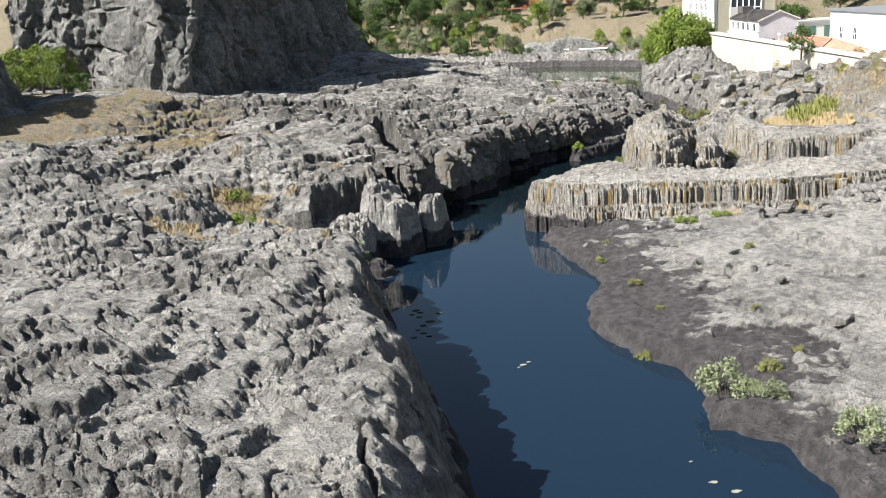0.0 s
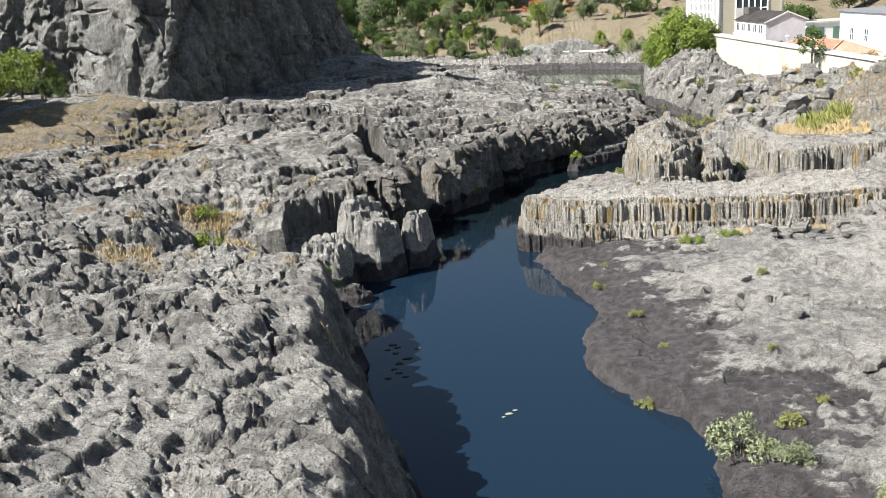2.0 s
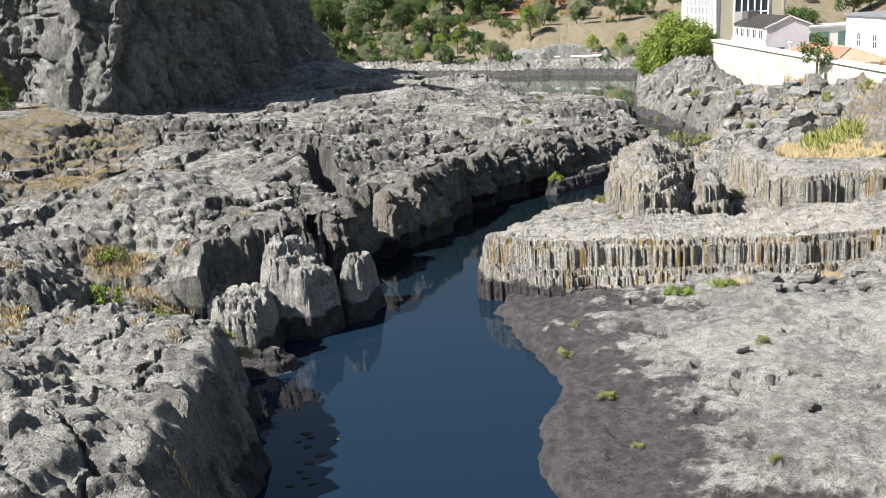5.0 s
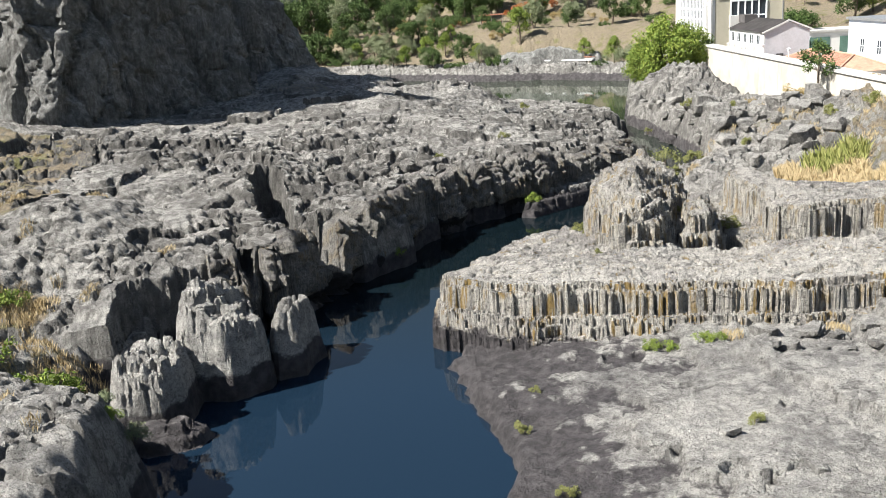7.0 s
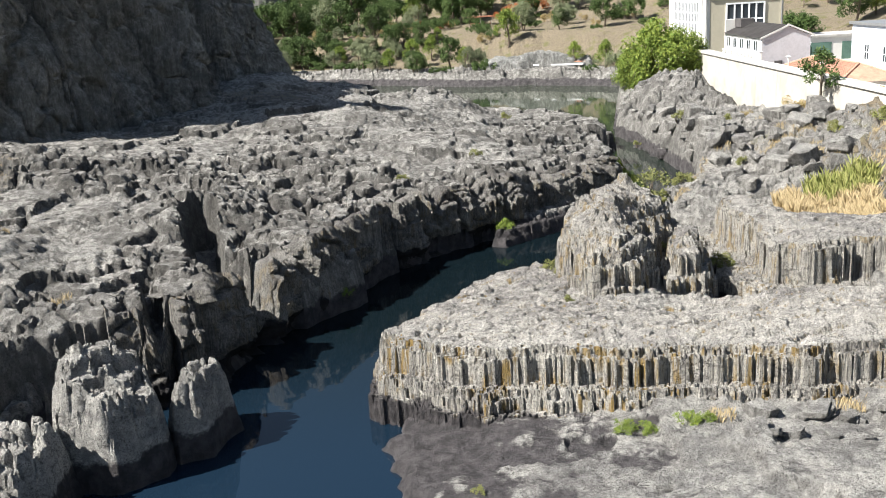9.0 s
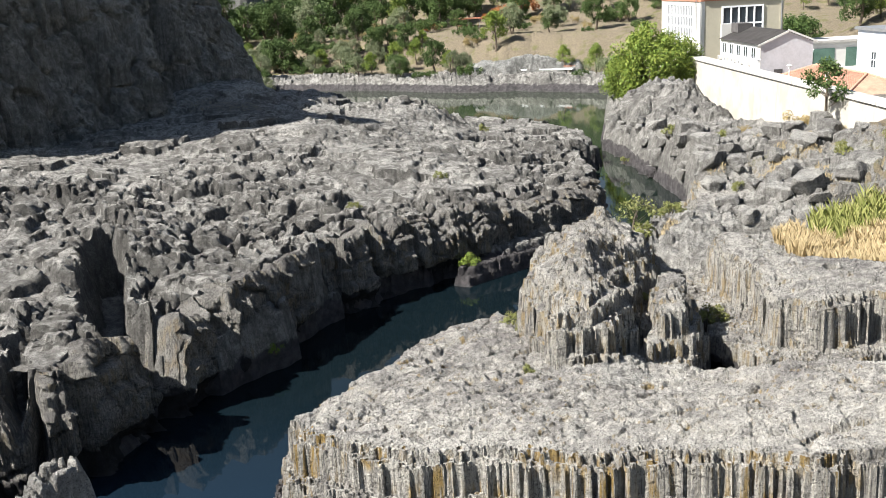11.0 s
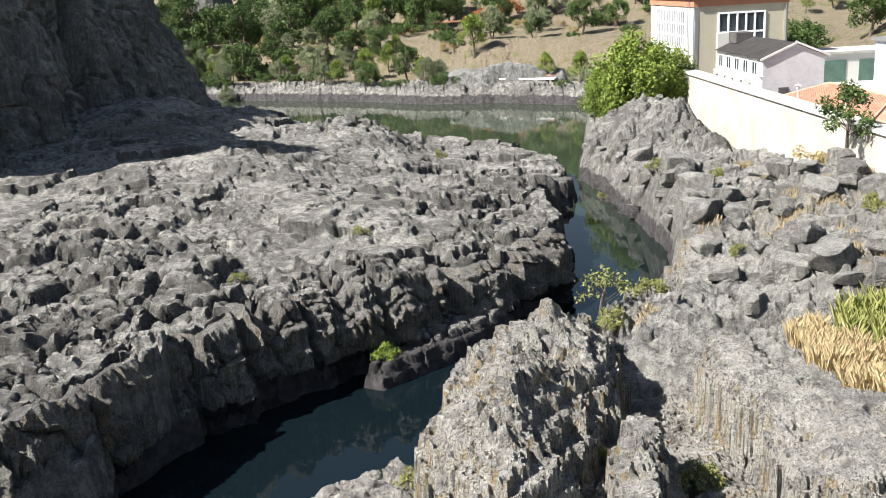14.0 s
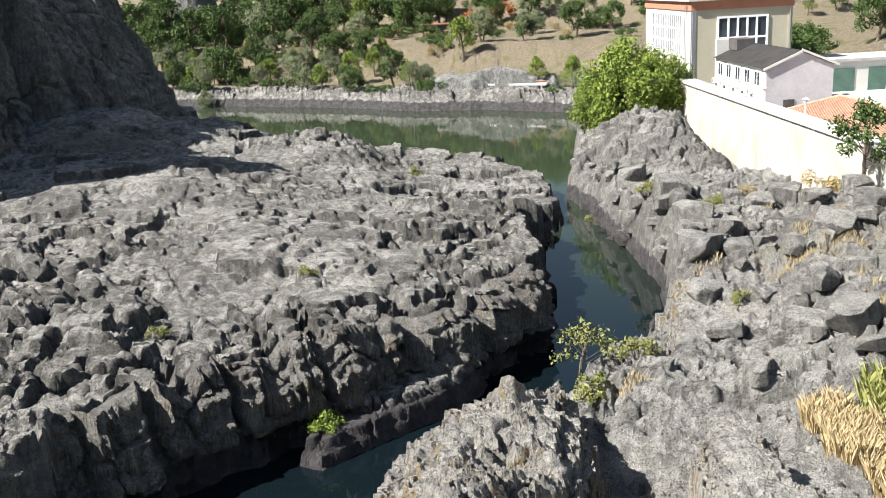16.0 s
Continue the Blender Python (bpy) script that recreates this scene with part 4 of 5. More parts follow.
works = tagged(empty("workshop", pose(61.5, 117, 0)), "pale blue clad workshop in the yard", "building")
boxed("wall", (0, 0, 6.2, 14, 20, 11.5), BLUEISH, works)
boxed("roof", (-0.3, -0.3, 11.5, 14.3, 20.3, 11.8), METAL, works)
window(works, pose(0, 16.5, 7.6, 0, 0, -90), 1.2, 1.8, 2, 2, 0.06, 0.09)
window(works, pose(0, 12, 7.6, 0, 0, -90), 1.2, 1.8, 2, 2, 0.06, 0.09)
shed = tagged(empty("garage", pose(60, 150, 0)), "long white garage with flat roof", "building")
boxed("wall", (0, 0, 6.2, 22, 6, 9.3), WHITE, shed)
boxed("roof", (-0.2, -0.25, 9.3, 22.2, 6.2, 9.55), COPING, shed)
for k in range(3):
    boxed("garage_door", (2 + 4 * k, -0.06, 6.3, 4.6 + 4 * k, -0.005, 8.6), GREENBOX, shed)
for x, y, h in ((57.2, 144, 2.2), (59.2, 146.5, 2.6), (56, 147.5, 1.8)):
    tr = tagged(empty("transformer", pose(x, y, 6.3)), "green finned transformer with insulators in the yard", "transformer", "transformers in the yard")
    boxed("tank", (0, 0, 0, 1.5, 1.0, h), GREENBOX, tr)
    for k in range(6):
        boxed("fin", (0.1 + 0.24 * k, -0.3, 0.3, 0.16 + 0.24 * k, -0.003, h - 0.3), GREENBOX, tr)
    for k in range(3):
        bm = bmesh.new()
        bmesh.ops.create_cone(bm, cap_ends=True, segments=8, radius1=0.09, radius2=0.05, depth=0.6, matrix=pose(0.3 + 0.45 * k, 0.5, h + 0.3))
        part("insulator", bm, FRAMES, tr)


def street_lamp(x, y, h):
    post = tagged(empty("street_lamp", pose(x, y, 6.3)), "short white yard lamp on a thin post", "street lamp", "yard lamps")
    for name, r1, r2, z0, z1, mat in (("base", 0.12, 0.09, 0, 0.25, METAL), ("pole", 0.05, 0.04, 0.25, h, FRAMES), ("lantern", 0.10, 0.2, h, h + 0.3, FRAMES), ("cap", 0.27, 0.05, h + 0.3, h + 0.45, FRAMES)):
        bm = bmesh.new()
        bmesh.ops.create_cone(bm, cap_ends=True, segments=10, radius1=r1, radius2=r2, depth=z1 - z0, matrix=pose(0, 0, (z0 + z1) / 2))
        part(name, bm, mat, post)


for x, y, h in ((48.1, 129.6, 2.9), (48.2, 121.5, 2.9), (56.5, 137, 3.0), (48.2, 113, 2.9)):
    street_lamp(x, y, h)


def cable(a, b, sag):
    cu = bpy.data.curves.new("overhead_cable", "CURVE")
    cu.dimensions, cu.bevel_depth = "3D", 0.03
    sp = cu.splines.new("POLY")
    sp.points.add(16)
    for i in range(17):
        t = i / 16
        p = Vector(a).lerp(Vector(b), t)
        sp.points[i].co = (p.x, p.y, p.z - sag * 4 * t * (1 - t), 1)
    cu.materials.append(METAL)
    tagged(new("overhead_cable", cu), "thin grey overhead power cable above the yard", "cable", "overhead cables")


for k in range(4):
    cable((58.6, 154 + 3 * k, 15.2), (120, 190 + 5 * k, 24 + k), 2.0)


# ---- plants ----
def leaf_material(name, a, b, dry=None):
    n = Nodes(name, 0.65)
    r = n.island()
    c = n.mix(r, a, b)
    if dry:
        c = n.mix(n.span(n.noise(0.5, 2), 0.55, 0.75), c, dry)
    c = n.mix(n.math("MULTIPLY", n.random(), 0.35), c, [v * 0.6 for v in a])
    return n.done(c)


LEAF = {
    "green": leaf_material("fresh_leaves", (0.11, 0.18, 0.03), (0.25, 0.30, 0.055)),
    "dark": leaf_material("dark_leaves", (0.045, 0.085, 0.02), (0.10, 0.15, 0.04)),
    "grey": leaf_material("grey_green_leaves", (0.14, 0.17, 0.09), (0.26, 0.29, 0.17)),
    "yellow": leaf_material("yellow_green_leaves", (0.15, 0.18, 0.05), (0.27, 0.26, 0.10)),
    "red": leaf_material("red_autumn_leaves", (0.30, 0.08, 0.03), (0.42, 0.18, 0.06)),
    "dry": leaf_material("dry_leaves", (0.28, 0.22, 0.10), (0.42, 0.33, 0.16)),
}
STRAW = leaf_material("dry_straw", (0.38, 0.30, 0.17), (0.56, 0.46, 0.28))
SEDGE = leaf_material("green_sedge", (0.20, 0.24, 0.06), (0.42, 0.40, 0.16))
BARK = plain("grey_brown_bark", (0.13, 0.105, 0.08), 0.95, 0.3, 5.0, bump=0.6)


def leaves(name, clumps, count, size, material, parent, rng):
    """A crown of small folded leaves in clumps of (x, y, z, radius)."""
    cl = np.array(clumps)
    pick = rng.choice(len(cl), count, p=cl[:, 3] ** 2 / (cl[:, 3] ** 2).sum())
    d = rng.normal(size=(count, 3))
    d /= np.linalg.norm(d, axis=1)[:, None]
    r = rng.random(count) ** 0.4
    c = cl[pick, :3] + d * (cl[pick, 3] * r)[:, None]
    u = rng.normal(size=(count, 3))
    u -= 0.3 * d
    u /= np.linalg.norm(u, axis=1)[:, None]
    v = np.cross(u, rng.normal(size=(count, 3)))
    v /= np.linalg.norm(v, axis=1)[:, None]
    s = size * (0.6 + 0.8 * rng.random(count))[:, None]
    n = np.cross(u, v)
    quad = np.stack([c - u * s, c + v * s * 0.45 + n * s * 0.15, c + u * s, c - v * s * 0.45 + n * s * 0.15], 1)
    me = bpy.data.meshes.new(name)
    me.from_pydata(quad.reshape(-1, 3).tolist(), [], np.arange(4 * count).reshape(-1, 4).tolist())
    me.materials.append(material)
    ob = new(name, me)
    ob.parent = parent
    return ob


def limb(bm, a, b, r0, r1, rng, bend=0.12, rings=6):
    a, b = Vector(a), Vector(b)
    side = Vector(rng.normal(size=3)) * bend * (b - a).length
    last = None
    for i in range(rings):
        t = i / (rings - 1)
        p = a.lerp(b, t) + side * (t * (1 - t) * 2)
        r = r0 + (r1 - r0) * t
        ring = [bm.verts.new(p + Vector((r * math.cos(k * 1.0472), r * math.sin(k * 1.0472), 0))) for k in range(6)]
        if last:
            for k in range(6):
                bm.faces.new((last[k], last[(k + 1) % 6], ring[(k + 1) % 6], ring[k]))
        last = ring


def make_tree(name, label, category, h, spread, leaf, seed, count=2600, size=0.16, bare=0.28, clumps=26, base=None):
    """Height h and spread in metres; bare: the share of the height that is trunk alone."""
    rng = np.random.default_rng(seed)
    tree = empty(name, pose(*(base or (0, 0, -50))))
    tagged(tree, label, category)
    bm = bmesh.new()
    top = Vector((0.05 * h * rng.normal(), 0.05 * h * rng.normal(), h * 0.72))
    limb(bm, (0, 0, -0.4), top, 0.028 * h + 0.02, 0.012 * h, rng, 0.08, 8)
    balls = []
    for k in range(clumps):
        a, t = rng.random() * 6.283, rng.random()
        z = h * (bare + (1 - bare) * (0.12 + 0.80 * t))
        reach = spread / 2 * math.sqrt(max(0.05, 1 - (2 * t - 0.75) ** 2 * 0.8)) * (0.35 + 0.6 * rng.random())
        c = (reach * math.cos(a), reach * math.sin(a), z)
        balls.append((*c, spread * (0.09 + 0.09 * rng.random())))
        if k % 2 == 0:
            limb(bm, top * min(0.95, 0.35 + 0.5 * t), c, 0.010 * h, 0.003 * h, rng, 0.1, 5)
    part("trunk", bm, BARK, tree)
    leaves("crown", balls, count, size, LEAF[leaf], tree, rng)
    return tree


def make_shrub(label, h, spread, leaf, seed, count=700, size=0.09, name="shrub"):
    rng = np.random.default_rng(seed)
    tree = tagged(empty(name, pose(0, 0, -50)), label, "shrub")
    bm, balls = bmesh.new(), []
    for k in range(14):
        a, r = rng.random() * 6.283, spread / 2 * math.sqrt(rng.random())
        z = h * (0.25 + 0.6 * rng.random() * (1 - 0.6 * (2 * r / spread) ** 2))
        balls.append((r * math.cos(a), r * math.sin(a), z, spread * (0.10 + 0.10 * rng.random())))
        limb(bm, (0.1 * math.cos(a), 0.1 * math.sin(a), -0.3), balls[-1][:3], 0.02, 0.006, rng, 0.1, 4)
    part("woody_base", bm, BARK, tree)
    leaves("foliage", balls, count, size, LEAF[leaf], tree, rng)
    return tree


HIDDEN = pose(0, 0, -50)
MODELS = {
    "broad": make_tree("tree", "leafy green tree on the bank", "tree", 8, 7, "green", 1, 5200, 0.17, 0.15, 40),
    "dark": make_tree("tree", "dark green tree on the hillside", "tree", 8, 6, "dark", 2, 3000, 0.2, 0.15, 30),
    "olive": make_tree("tree", "grey-green willow on the far bank", "tree", 6, 5.5, "grey", 3, 2600, 0.17, 0.12, 28),
    "young": make_tree("tree", "bright green young tree on the far terrace", "tree", 6, 4.5, "green", 4, 2400, 0.15, 0.2, 26),
    "thin": make_tree("tree", "slender tree with sparse crown by the wall", "tree", 5, 3.6, "dark", 5, 1500, 0.13, 0.34, 20),
    "mass": make_tree("tree", "dense bright green tree against the white wall", "tree", 8.6, 8.5, "green", 14, 11000, 0.19, 0.0, 70),
    "sapling": make_tree("tree", "yellow-green sapling with flat crown on the rock", "tree", 2.6, 3.0, "yellow", 6, 500, 0.09, 0.5, 14),
    "red": make_shrub("red autumn shrub on the far slope", 3.0, 5.0, "red", 7, 1100, 0.17),
    "grey": make_shrub("grey-green bushy willow shrub at the water", 1.6, 2.3, "grey", 8, 1500, 0.07),
    "green": make_shrub("fresh green shrub among the rocks", 1.0, 1.8, "green", 9, 900, 0.075),
    "yellow": make_shrub("yellow-green weed clump on the rock", 0.9, 1.3, "yellow", 10, 700, 0.06),
    "dry": make_shrub("dry brown bush on the earth slope", 1.8, 2.6, "dry", 11, 1000, 0.08),
    "low": make_shrub("dark green low shrub on the far bank", 2.2, 4.0, "dark", 12, 1000, 0.16),
}
USED = set()


def plant(kind, x, y, scale=1.0, turn=0.0, z=None, group="", label="", squash=1.0):
    at = pose(x, y, (z if z is not None else level_at(x, y)) - 0.05, 0, 0, turn) @ Matrix.Diagonal((scale, scale, scale * squash, 1))
    if kind in USED:
        first = MODELS[kind].scale
        ob = copy_thing(MODELS[kind], at @ Matrix.Diagonal((1 / first.x, 1 / first.y, 1 / first.z, 1)))
    else:
        USED.add(kind)
        ob = MODELS[kind]
        ob.matrix_world = at
        MODELS[kind] = ob
    return tagged(ob, label, group=group)


def set_plants(kind, group, rows):
    """Rows of (x, y, scale) on the ground; an optional fourth number is the height of the support."""
    for i, (x, y, k, *z) in enumerate(rows):
        plant(kind, x, y, k, 47 * i, z[0] if z else None, group)


set_plants("mass", "trees by the wall", [(41.2, 147.2, 1.0, 4.6), (38.8, 149.5, 0.75, 3.4), (44, 146.6, 0.72, 5.8)])
set_plants("thin", "trees by the wall", [(44.9, 104.8, 1.0), (52, 90, 0.8)])
set_plants("dry", "dry bushes on the slope", [(43.4, 106.4, 1.15), (50, 99, 1.2), (52, 93, 1.0), (41.2, 112.5, 0.7), (47, 97, 0.8), (48.5, 83, 0.9)])
set_plants("broad", "trees in the gully", [(-52, 132, 0.85), (-57, 137, 0.9), (-66, 150, 0.95), (-62, 140, 0.6)])
set_plants("dark", "trees in the gully", [(-47, 126, 0.5), (-50, 128, 0.45), (-70, 158, 0.9)])
set_plants("grey", "shrubs on the dark shelf", [(13.2, 30.4, 1.1), (11.7, 27.4, 0.85), (12.5, 27.6, 0.8), (8.7, 42, 0.75), (14.6, 29.4, 0.7), (-3.6, 49.6, 0.6), (-5, 50.4, 0.5), (16.5, 25, 0.9)])
set_plants("yellow", "weeds on the shelf", [(11.1, 36.6, 0.7), (15.6, 32.2, 0.8), (14.4, 31, 0.6), (10.4, 50.8, 0.55), (11.6, 50.9, 0.6), (12.7, 45.6, 0.6), (20.1, 48.3, 0.6), (10, 38.4, 0.5), (12.4, 53.6, 0.4),
           (17.8, 76.6, 0.9, 1.9), (18.2, 75, 0.7, 2.1), (17.9, 69.2, 0.6, 2.4), (24.2, 75.6, 0.6, 3.2), (29.4, 90.4, 1.3), (35.2, 95.8, 0.9, 3.7), (38, 109.4, 1.3), (35.6, 116, 1.2), (34.6, 147, 1.2), (42, 95, 1.2),
           (20, 134.6, 1.1), (14.9, 100.2, 0.8), (9, 94, 0.8), (45, 94, 1.4), (36.5, 107, 0.8), (27.3, 75.6, 1.2, 1.8), (27, 88.5, 1.3), (44, 111, 0.9), (33, 123, 0.7, 1.0), (13, 41, 0.4), (17, 38, 0.4), (17.5, 33.6, 0.5)])
set_plants("green", "green shrubs", [(18.2, 57.3, 0.55), (19, 57.2, 0.5), (20.6, 57.0, 0.55), (21.3, 56.9, 0.4), (-8.6, 54.6, 1.5), (-10.2, 55.4, 1.4), (-12.2, 57.2, 1.2), (-13.4, 62.5, 0.9), (16.2, 91, 0.9, 0.9), (17.1, 93.6, 0.8, 1.2),
           (26.2, 103.2, 0.8, 1.6), (25.2, 102.6, 0.7, 1.4), (2.0, 75.4, 0.8, 1.2), (5.9, 77.4, 0.5, 1.0), (1.1, 73.6, 0.4, 1.5), (38.4, 119, 0.7), (-6.8, 53, 0.7), (-4, 48.6, 0.6)])
set_plants("sapling", "saplings in the channel", [(27.4, 92.2, 1.15)])

rng = np.random.default_rng(77)
for i in range(95):
    x = rng.uniform(-60, 40)
    y = rng.uniform(219, 247) - 0.42 * x
    if x > 10 and rng.random() < 0.7:
        continue
    k = ("olive", "dark", "low", "olive", "low", "young")[i % 6]
    plant(k, x, y, (0.8 if k != "low" else 1.2) * rng.uniform(0.7, 1.3), rng.uniform(0, 360), None, "trees on the far bank")
for i in range(230):
    x, y = rng.uniform(-60, 95), rng.uniform(254, 335)
    if y < 262 and x < 40 and rng.random() < 0.5:
        continue
    k = ("dark", "dark", "olive", "young", "dark", "dark", "low")[i % 7]
    plant(k, x, y, rng.uniform(0.9, 1.6), rng.uniform(0, 360), None, "trees on the wooded hill")
for i in range(110):
    x, y = rng.uniform(-40, 70), rng.uniform(236, 268)
    k = ("low", "olive", "dark", "low", "dry")[i % 5]
    plant(k, x, y - 0.2 * x, rng.uniform(0.6, 1.1) * (1.6 if k == "dry" else 1.0), rng.uniform(0, 360), None, "trees on the wooded hill")
for i in range(46):
    x, y = rng.uniform(62, 135), rng.uniform(160, 260)
    plant(("dark", "young", "broad", "dark")[i % 4], x, y, rng.uniform(0.6, 1.1), rng.uniform(0, 360), None, "trees behind the yard")
set_plants("young", "trees on the far terrace", [(28, 226, 1.35), (18.5, 216, 0.75), (44, 200, 0.9), (12, 232, 0.9)])
set_plants("red", "red shrubs", [(34, 262, 1.2), (38, 263, 1.3), (30, 264, 1.0), (8, 262, 0.9), (15, 258, 0.7)])
set_plants("low", "low shrubs on the far bank", [(12.5, 212.6, 0.7), (15, 212, 0.6), (-5, 231, 0.9), (21, 218, 0.5), (41, 200, 0.7), (47, 206, 0.9), (-14, 236, 0.8), (36, 214, 0.8)])
set_plants("grey", "grey shrubs on the far bank", [(45.5, 196, 2.4), (42.5, 205, 1.6), (2, 228, 2.2)])


def blades(name, label, places, material, tall, wide, per, seed):
    """Tufts of grass blades at (x, y, radius)."""
    rng = np.random.default_rng(seed)
    xs, ys = [], []
    for x, y, r in places:
        n = int(per * r * r) + 20
        a, d = rng.random(n) * 6.283, r * np.sqrt(rng.random(n))
        xs.append(x + d * np.cos(a)), ys.append(y + d * np.sin(a))
    xs, ys = np.concatenate(xs), np.concatenate(ys)
    z = levels_at(xs, ys)
    n = len(xs)
    h = tall * (0.5 + 0.8 * rng.random(n))
    a, lean = rng.random(n) * 6.283, 0.15 + 0.35 * rng.random(n)
    sx, sy = np.cos(a + 1.57) * wide, np.sin(a + 1.57) * wide
    tx, ty = np.cos(a) * lean * h, np.sin(a) * lean * h
    p = np.stack([np.stack([xs - sx, ys - sy, z - 0.05], -1), np.stack([xs + sx, ys + sy, z - 0.05], -1),
                  np.stack([xs + sx * 0.7 + tx * 0.35, ys + sy * 0.7 + ty * 0.35, z + h * 0.6], -1), np.stack([xs + tx, ys + ty, z + h], -1)], 1)
    me = bpy.data.meshes.new(name)
    me.from_pydata(p.reshape(-1, 3).tolist(), [], np.arange(4 * n).reshape(-1, 4).tolist())
    me.materials.append(material)
    return tagged(new(name, me), label, "grass", kind="stuff")


blades("reeds", "tall dry straw-coloured reeds in a rock hollow", [(35.2, 83.2, 1.3), (36, 81.2, 1.5), (36.6, 79.2, 1.4), (37.8, 81.8, 1.5), (38.4, 79.4, 1.4), (34.6, 84.8, 0.8)], STRAW, 0.75, 0.007, 2200, 5)
blades("sedge", "green sedge behind the dry reeds", [(37, 84.6, 1.3), (38.8, 84, 1.3), (27.4, 76, 0.5)], SEDGE, 0.8, 0.009, 900, 6)
rng = np.random.default_rng(31)
tufts = []
for cx, cy, rx, ry, a in SOILS[:10]:
    for k in range(26):
        u, v = rng.normal(size=2) * 0.42
        tufts.append((cx + u * rx, cy + v * ry, 0.25 + 0.3 * rng.random()))
tufts += [(-11.4, 43.2, 0.6), (-14, 46, 0.6), (-7.6, 48.5, 0.4), (-1.6, 33.4, 0.35), (-5, 45, 0.3), (-9.4, 62.5, 0.6), (-8.2, 59, 0.5), (-11, 59, 0.8), (-6.5, 67, 0.5), (-13, 75, 0.8), (22, 57.2, 0.5), (27, 57.4, 0.6), (26, 68.4, 0.5), (28.6, 88.4, 0.6)]
blades("dry_grass", "dry straw-coloured grass tufts on the rock shelf", tufts, STRAW, 0.30, 0.008, 420, 8)


# ---- loose stones, floating weed, far things ----
def stone(label, x, y, size, seed, z=None, flat=0.6, group="loose stones"):
    """An angular loose rock: a cut and roughened block."""
    rng = np.random.default_rng(seed)
    bm = bmesh.new()
    bmesh.ops.create_cube(bm, size=1.0)
    for k in range(7):
        d = Vector(rng.normal(size=3)).normalized()
        cut = bmesh.ops.bisect_plane(bm, geom=bm.verts[:] + bm.edges[:] + bm.faces[:], plane_co=d * (0.40 + 0.14 * rng.random()), plane_no=d, clear_outer=True)
        edges = [e for e in cut["geom_cut"] if isinstance(e, bmesh.types.BMEdge)]
        bmesh.ops.holes_fill(bm, edges=edges)
    bmesh.ops.bevel(bm, geom=bm.edges[:], offset=0.035, segments=1, affect="EDGES")
    sx, sy, sz = size * (0.8 + 0.5 * rng.random()), size * (0.7 + 0.4 * rng.random()), size * flat * (0.8 + 0.4 * rng.random())
    z = level_at(x, y) if z is None else z
    bmesh.ops.transform(bm, matrix=pose(0, 0, 0, rng.uniform(-12, 12), rng.uniform(-12, 12), rng.uniform(0, 180)) @ Matrix.Diagonal((sx, sy, sz, 1)), verts=bm.verts)
    ob = part("stone", bm, LOOSE)
    ob.matrix_world = pose(x, y, z + sz * 0.28)
    return tagged(ob, label, "stone", group)


rng = np.random.default_rng(9)
for k in range(34):
    stone("angular pale lava stone on the shelf", rng.uniform(22.5, 33), rng.uniform(54.6, 57.4), rng.choice([0.35, 0.5, 0.7, 1.0]), k, None, 0.5)
for x, y, sz in ((37.6, 104.5, 2.0), (36, 107, 1.5), (34.6, 112.6, 1.3), (35.4, 113, 1.2), (39.4, 106, 1.6), (40.8, 103, 1.8), (38.6, 101.5, 1.4), (36.5, 103.4, 1.0), (33.4, 92, 1.6), (29.8, 88.6, 1.0), (30.6, 92.6, 1.2), (41, 108, 1.3),
                 (39.6, 97, 1.6), (35.4, 110.4, 1.0), (20.4, 35.6, 1.0), (19.6, 41.6, 0.6), (18.9, 47.6, 0.7), (21, 45, 0.9), (-15, 74, 0.9), (-18, 76, 1.0), (-21, 78, 1.1), (-13, 76, 0.8), (-24, 70, 1.6), (-26, 71, 1.4), (-28, 73, 1.2),
                 (40, 112, 1.6), (42, 104, 1.4), (38, 113.6, 1.5), (36.8, 100.8, 1.1), (43, 100, 1.6), (29, 93.6, 0.8), (38.5, 92, 1.3), (40.6, 90, 1.1)):
    stone("weathered grey lava boulder lying on the shelf", x, y, 0.78 * sz, int(abs(x) * 7 + y), None, 0.62, "fallen boulders")


rng = np.random.default_rng(19)
for k in range(120):
    x, y = rng.uniform(29, 45), rng.uniform(86, 116)
    if x > 32.5 + 0.12 * (y - 86) and level_at(x, y) > 1.0:
        stone("broken pale lava block on the sloping bank", x, y, rng.choice([0.5, 0.7, 0.9, 1.3, 1.7]), 300 + k, None, 0.7, "broken blocks on the bank")


rng = np.random.default_rng(23)
for k in range(46):
    y = rng.uniform(101, 140)
    x = float(np.interp(y, (98, 104, 108, 115, 126, 140), (32, 34, 35.2, 34.8, 34.4, 33.8))) + rng.uniform(-0.3, 2.4)
    z = level_at(x, y)
    if z > -0.4:
        stone("dark washed lava boulder at the water's edge", x, y, rng.choice([0.7, 1.0, 1.4, 1.9]), 700 + k, z, 0.75, "boulders at the water's edge")


FOAM = plain("pale_scum", (0.22, 0.23, 0.19), 0.9, 0.2, 6.0)
WEED = plain("floating_weed", (0.035, 0.045, 0.02), 0.8, 0.3, 3.0)


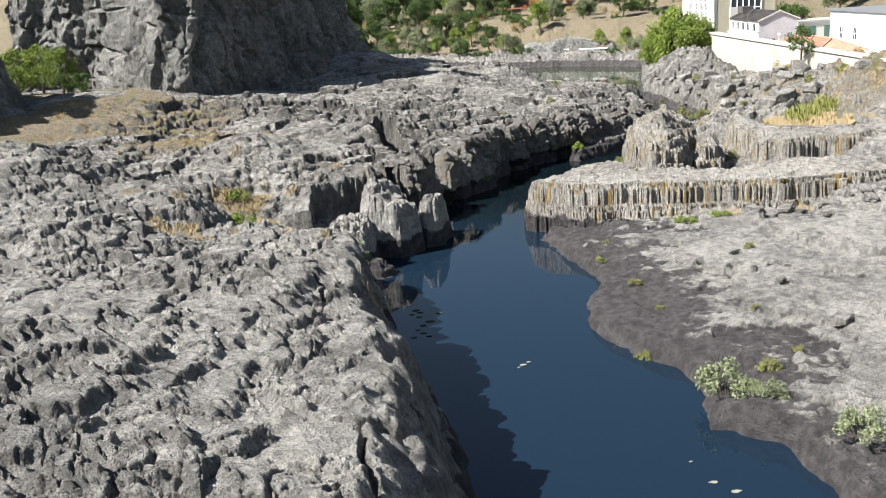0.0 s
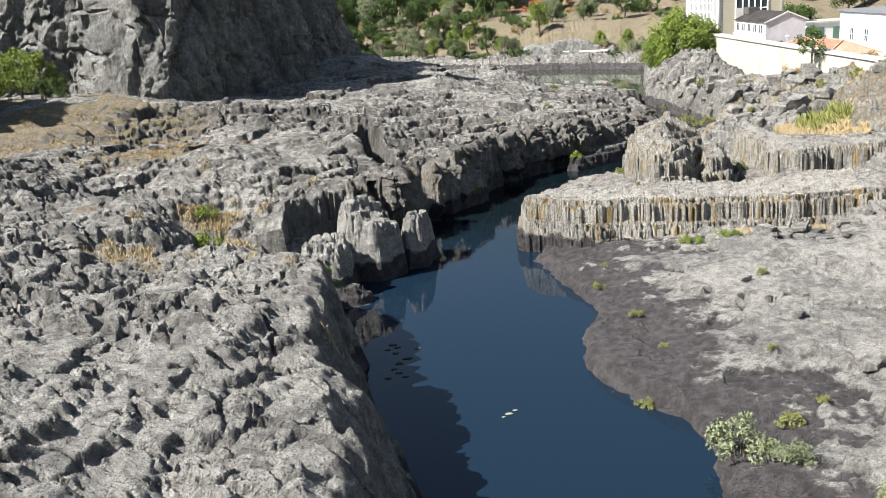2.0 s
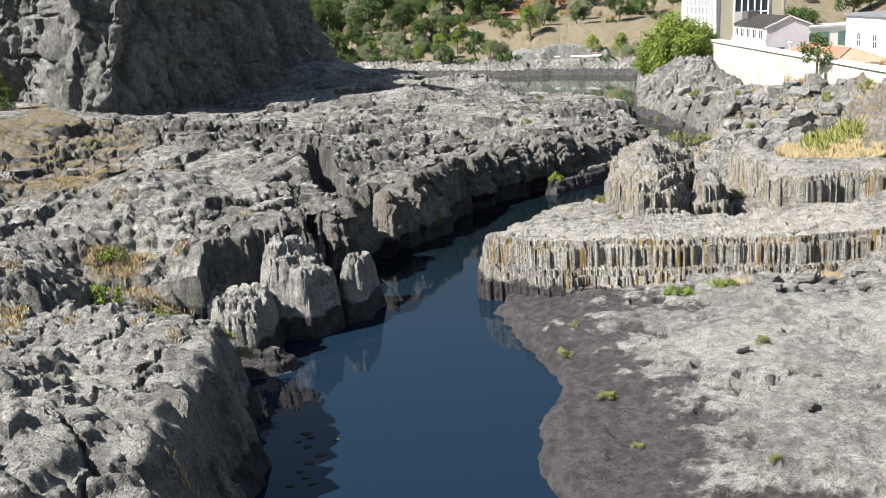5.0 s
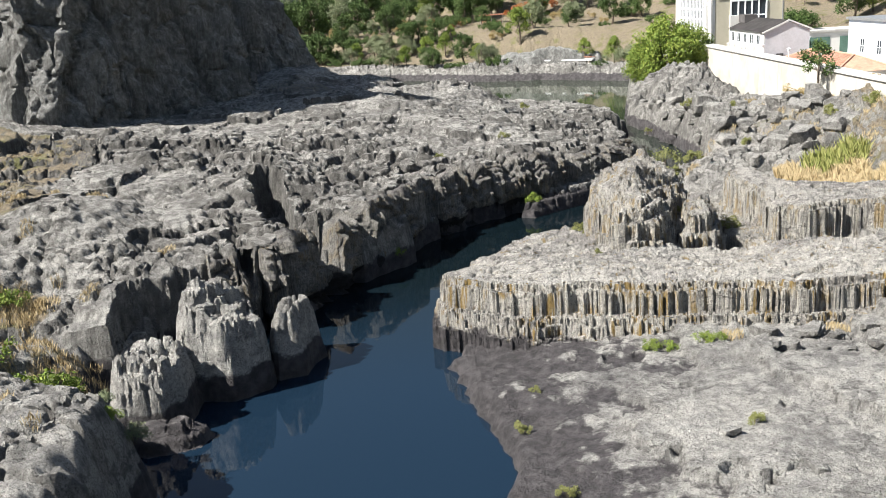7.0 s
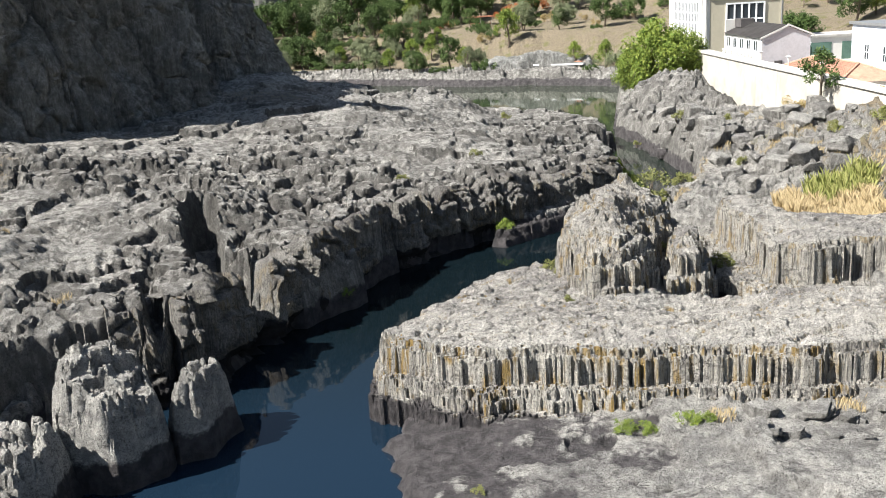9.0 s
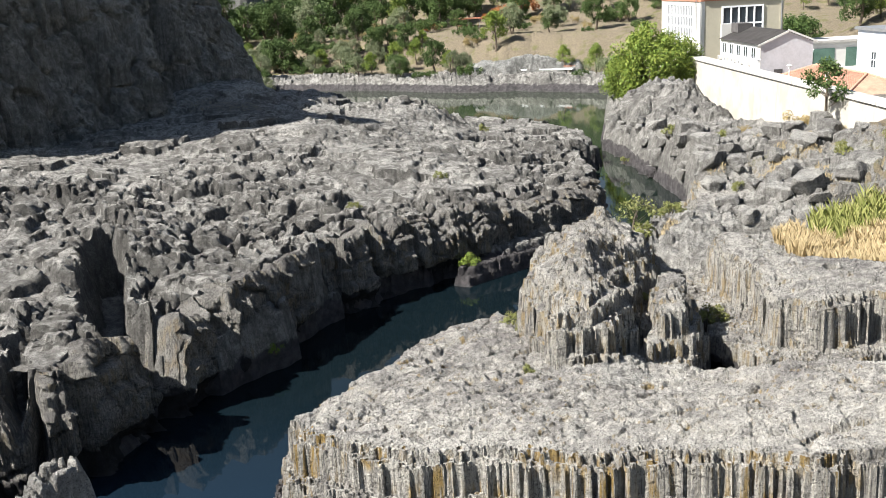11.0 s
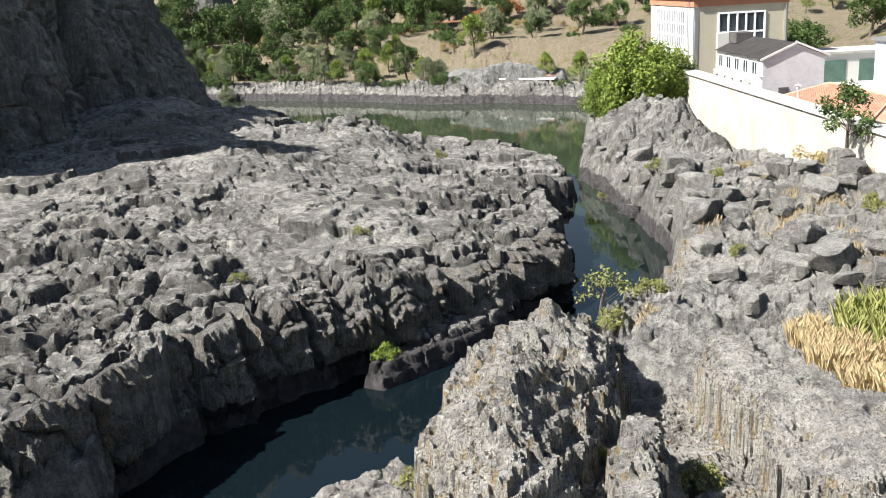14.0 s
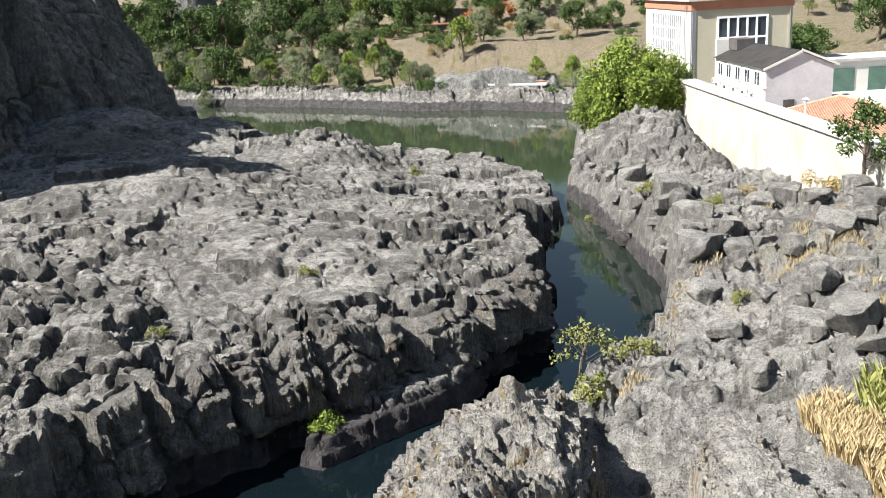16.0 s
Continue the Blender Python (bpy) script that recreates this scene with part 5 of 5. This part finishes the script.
def float_patch(name, label, x, y, r, material, seed, n=9):
    rng = np.random.default_rng(seed)
    bm = bmesh.new()
    a0 = rng.random() * 6
    vs = [bm.verts.new((r * (0.55 + 0.6 * rng.random()) * math.cos(a0 + k * 6.283 / n), 0.6 * r * (0.55 + 0.6 * rng.random()) * math.sin(a0 + k * 6.283 / n), 0.0)) for k in range(n)]
    f = bm.faces.new(vs)
    top = bmesh.ops.extrude_face_region(bm, geom=[f])
    bmesh.ops.translate(bm, vec=(0, 0, 0.02), verts=[v for v in top["geom"] if isinstance(v, bmesh.types.BMVert)])
    bmesh.ops.recalc_face_normals(bm, faces=bm.faces)
    ob = part(name, bm, material)
    ob.location = (x, y, 0.004)
    return tagged(ob, label, "floating patch", "floating patches")


for k, (x, y, r) in enumerate(((-0.2, 45.6, 0.25), (0.1, 45.2, 0.2), (-0.4, 44.9, 0.18), (0.0, 44.4, 0.22), (0.3, 43.0, 0.25), (0.7, 43.6, 0.3), (0.0, 42.3, 0.18), (0.3, 41.8, 0.2), (-0.2, 41.2, 0.22), (0.6, 41.3, 0.16), (1.2, 44.9, 0.22))):
    float_patch("floating_weed", "dark floating weed patch on the still water", x, y, r, WEED, k)
for k, (x, y, r) in enumerate(((5.2, 36.6, 0.2), (5.5, 36.9, 0.12), (4.95, 36.3, 0.1), (11.0, 24.6, 0.2), (11.6, 23.9, 0.22), (10.6, 26.2, 0.08))):
    float_patch("foam_patch", "small pale scum patch on the still water", x, y, r, FOAM, 40 + k)

crag = outcrop("rock_crag", "steep shaded lava crag across the river", [(-40, 280), (-34, 274), (-26, 276), (-23, 284), (-28, 296), (-38, 294)], [(-32, 284, 24), (-27, 282, 17)], CLIFF, relief=1.5, base=1.0, spacing=0.5, seed=51, block=5, knob=2.4, ragged=2.2, taper=5.0)
terrace = outcrop("rock_ledge", "jointed grey lava ledge above the far path", [(20, 212), (27, 208), (38, 203), (43, 203), (42, 208), (34, 212), (24, 218)], [(24, 213, 4.6), (34, 209, 5.4), (41, 206, 4.4)], CLIFF, relief=0.9, base=1.5, spacing=0.28, seed=52, block=3, knob=1.4, ragged=1.2, taper=1.6)
WOOD = plain("weathered_timber", (0.36, 0.33, 0.29), 0.9, 0.2, 2.0)
deck = tagged(empty("footbridge", pose(35.5, 205.6, 2.9, 0, 0, -29)), "low plank footbridge on the far bank", "bridge")
boxed("deck", (-5.5, -0.8, 0.25, 5.5, 0.8, 0.5), FRAMES, deck)
for k in range(4):
    boxed("support", (-5 + 3.2 * k, -0.7, -0.5, -4.7 + 3.2 * k, 0.7, 0.25), WOOD, deck)
boxed("rail", (-5.5, 0.7, 0.75, 5.5, 0.8, 0.9), RUST, deck)
gz = level_at(24, 256)
hut = tagged(empty("picnic_shelter", pose(24, 256, gz)), "small red-brown picnic shelter on the far terrace", "shelter")
boxed("roof", (-3, -1.3, 2.0, 3, 1.3, 2.25), RUST, hut)
boxed("bench", (-2.6, -0.5, 0.4, 2.6, 0.5, 0.6), RUST, hut)
for x in (-2.7, 0, 2.6):
    for y in (-1.1, 1.0):
        boxed("post", (x, y, -0.2, x + 0.12, y + 0.12, 2.0), WOOD, hut)
for k, (x, y, w, d, h) in enumerate(((-78, 386, 10, 8, 4), (-92, 392, 9, 7, 4), (-66, 398, 8, 7, 3.5), (-108, 400, 10, 8, 4))):
    gz = level_at(x, y)
    far_house = tagged(empty("house", pose(x, y, gz - 0.5)), "small white house with red roof across the valley", "building", "far houses")
    boxed("wall", (0, 0, 0, w, d, h + 0.5), WHITE, far_house)
    bm = bmesh.new()
    hip_roof(bm, -0.5, -0.5, w + 0.5, d + 0.5, h + 0.5, h + 2.6)
    part("roof", bm, TERRACOTTA, far_house)
    for j in range(3):
        boxed("window", (1.2 + 2.4 * j, -0.06, 1.6, 2.3 + 2.4 * j, -0.005, 2.9), GLASS, far_house)
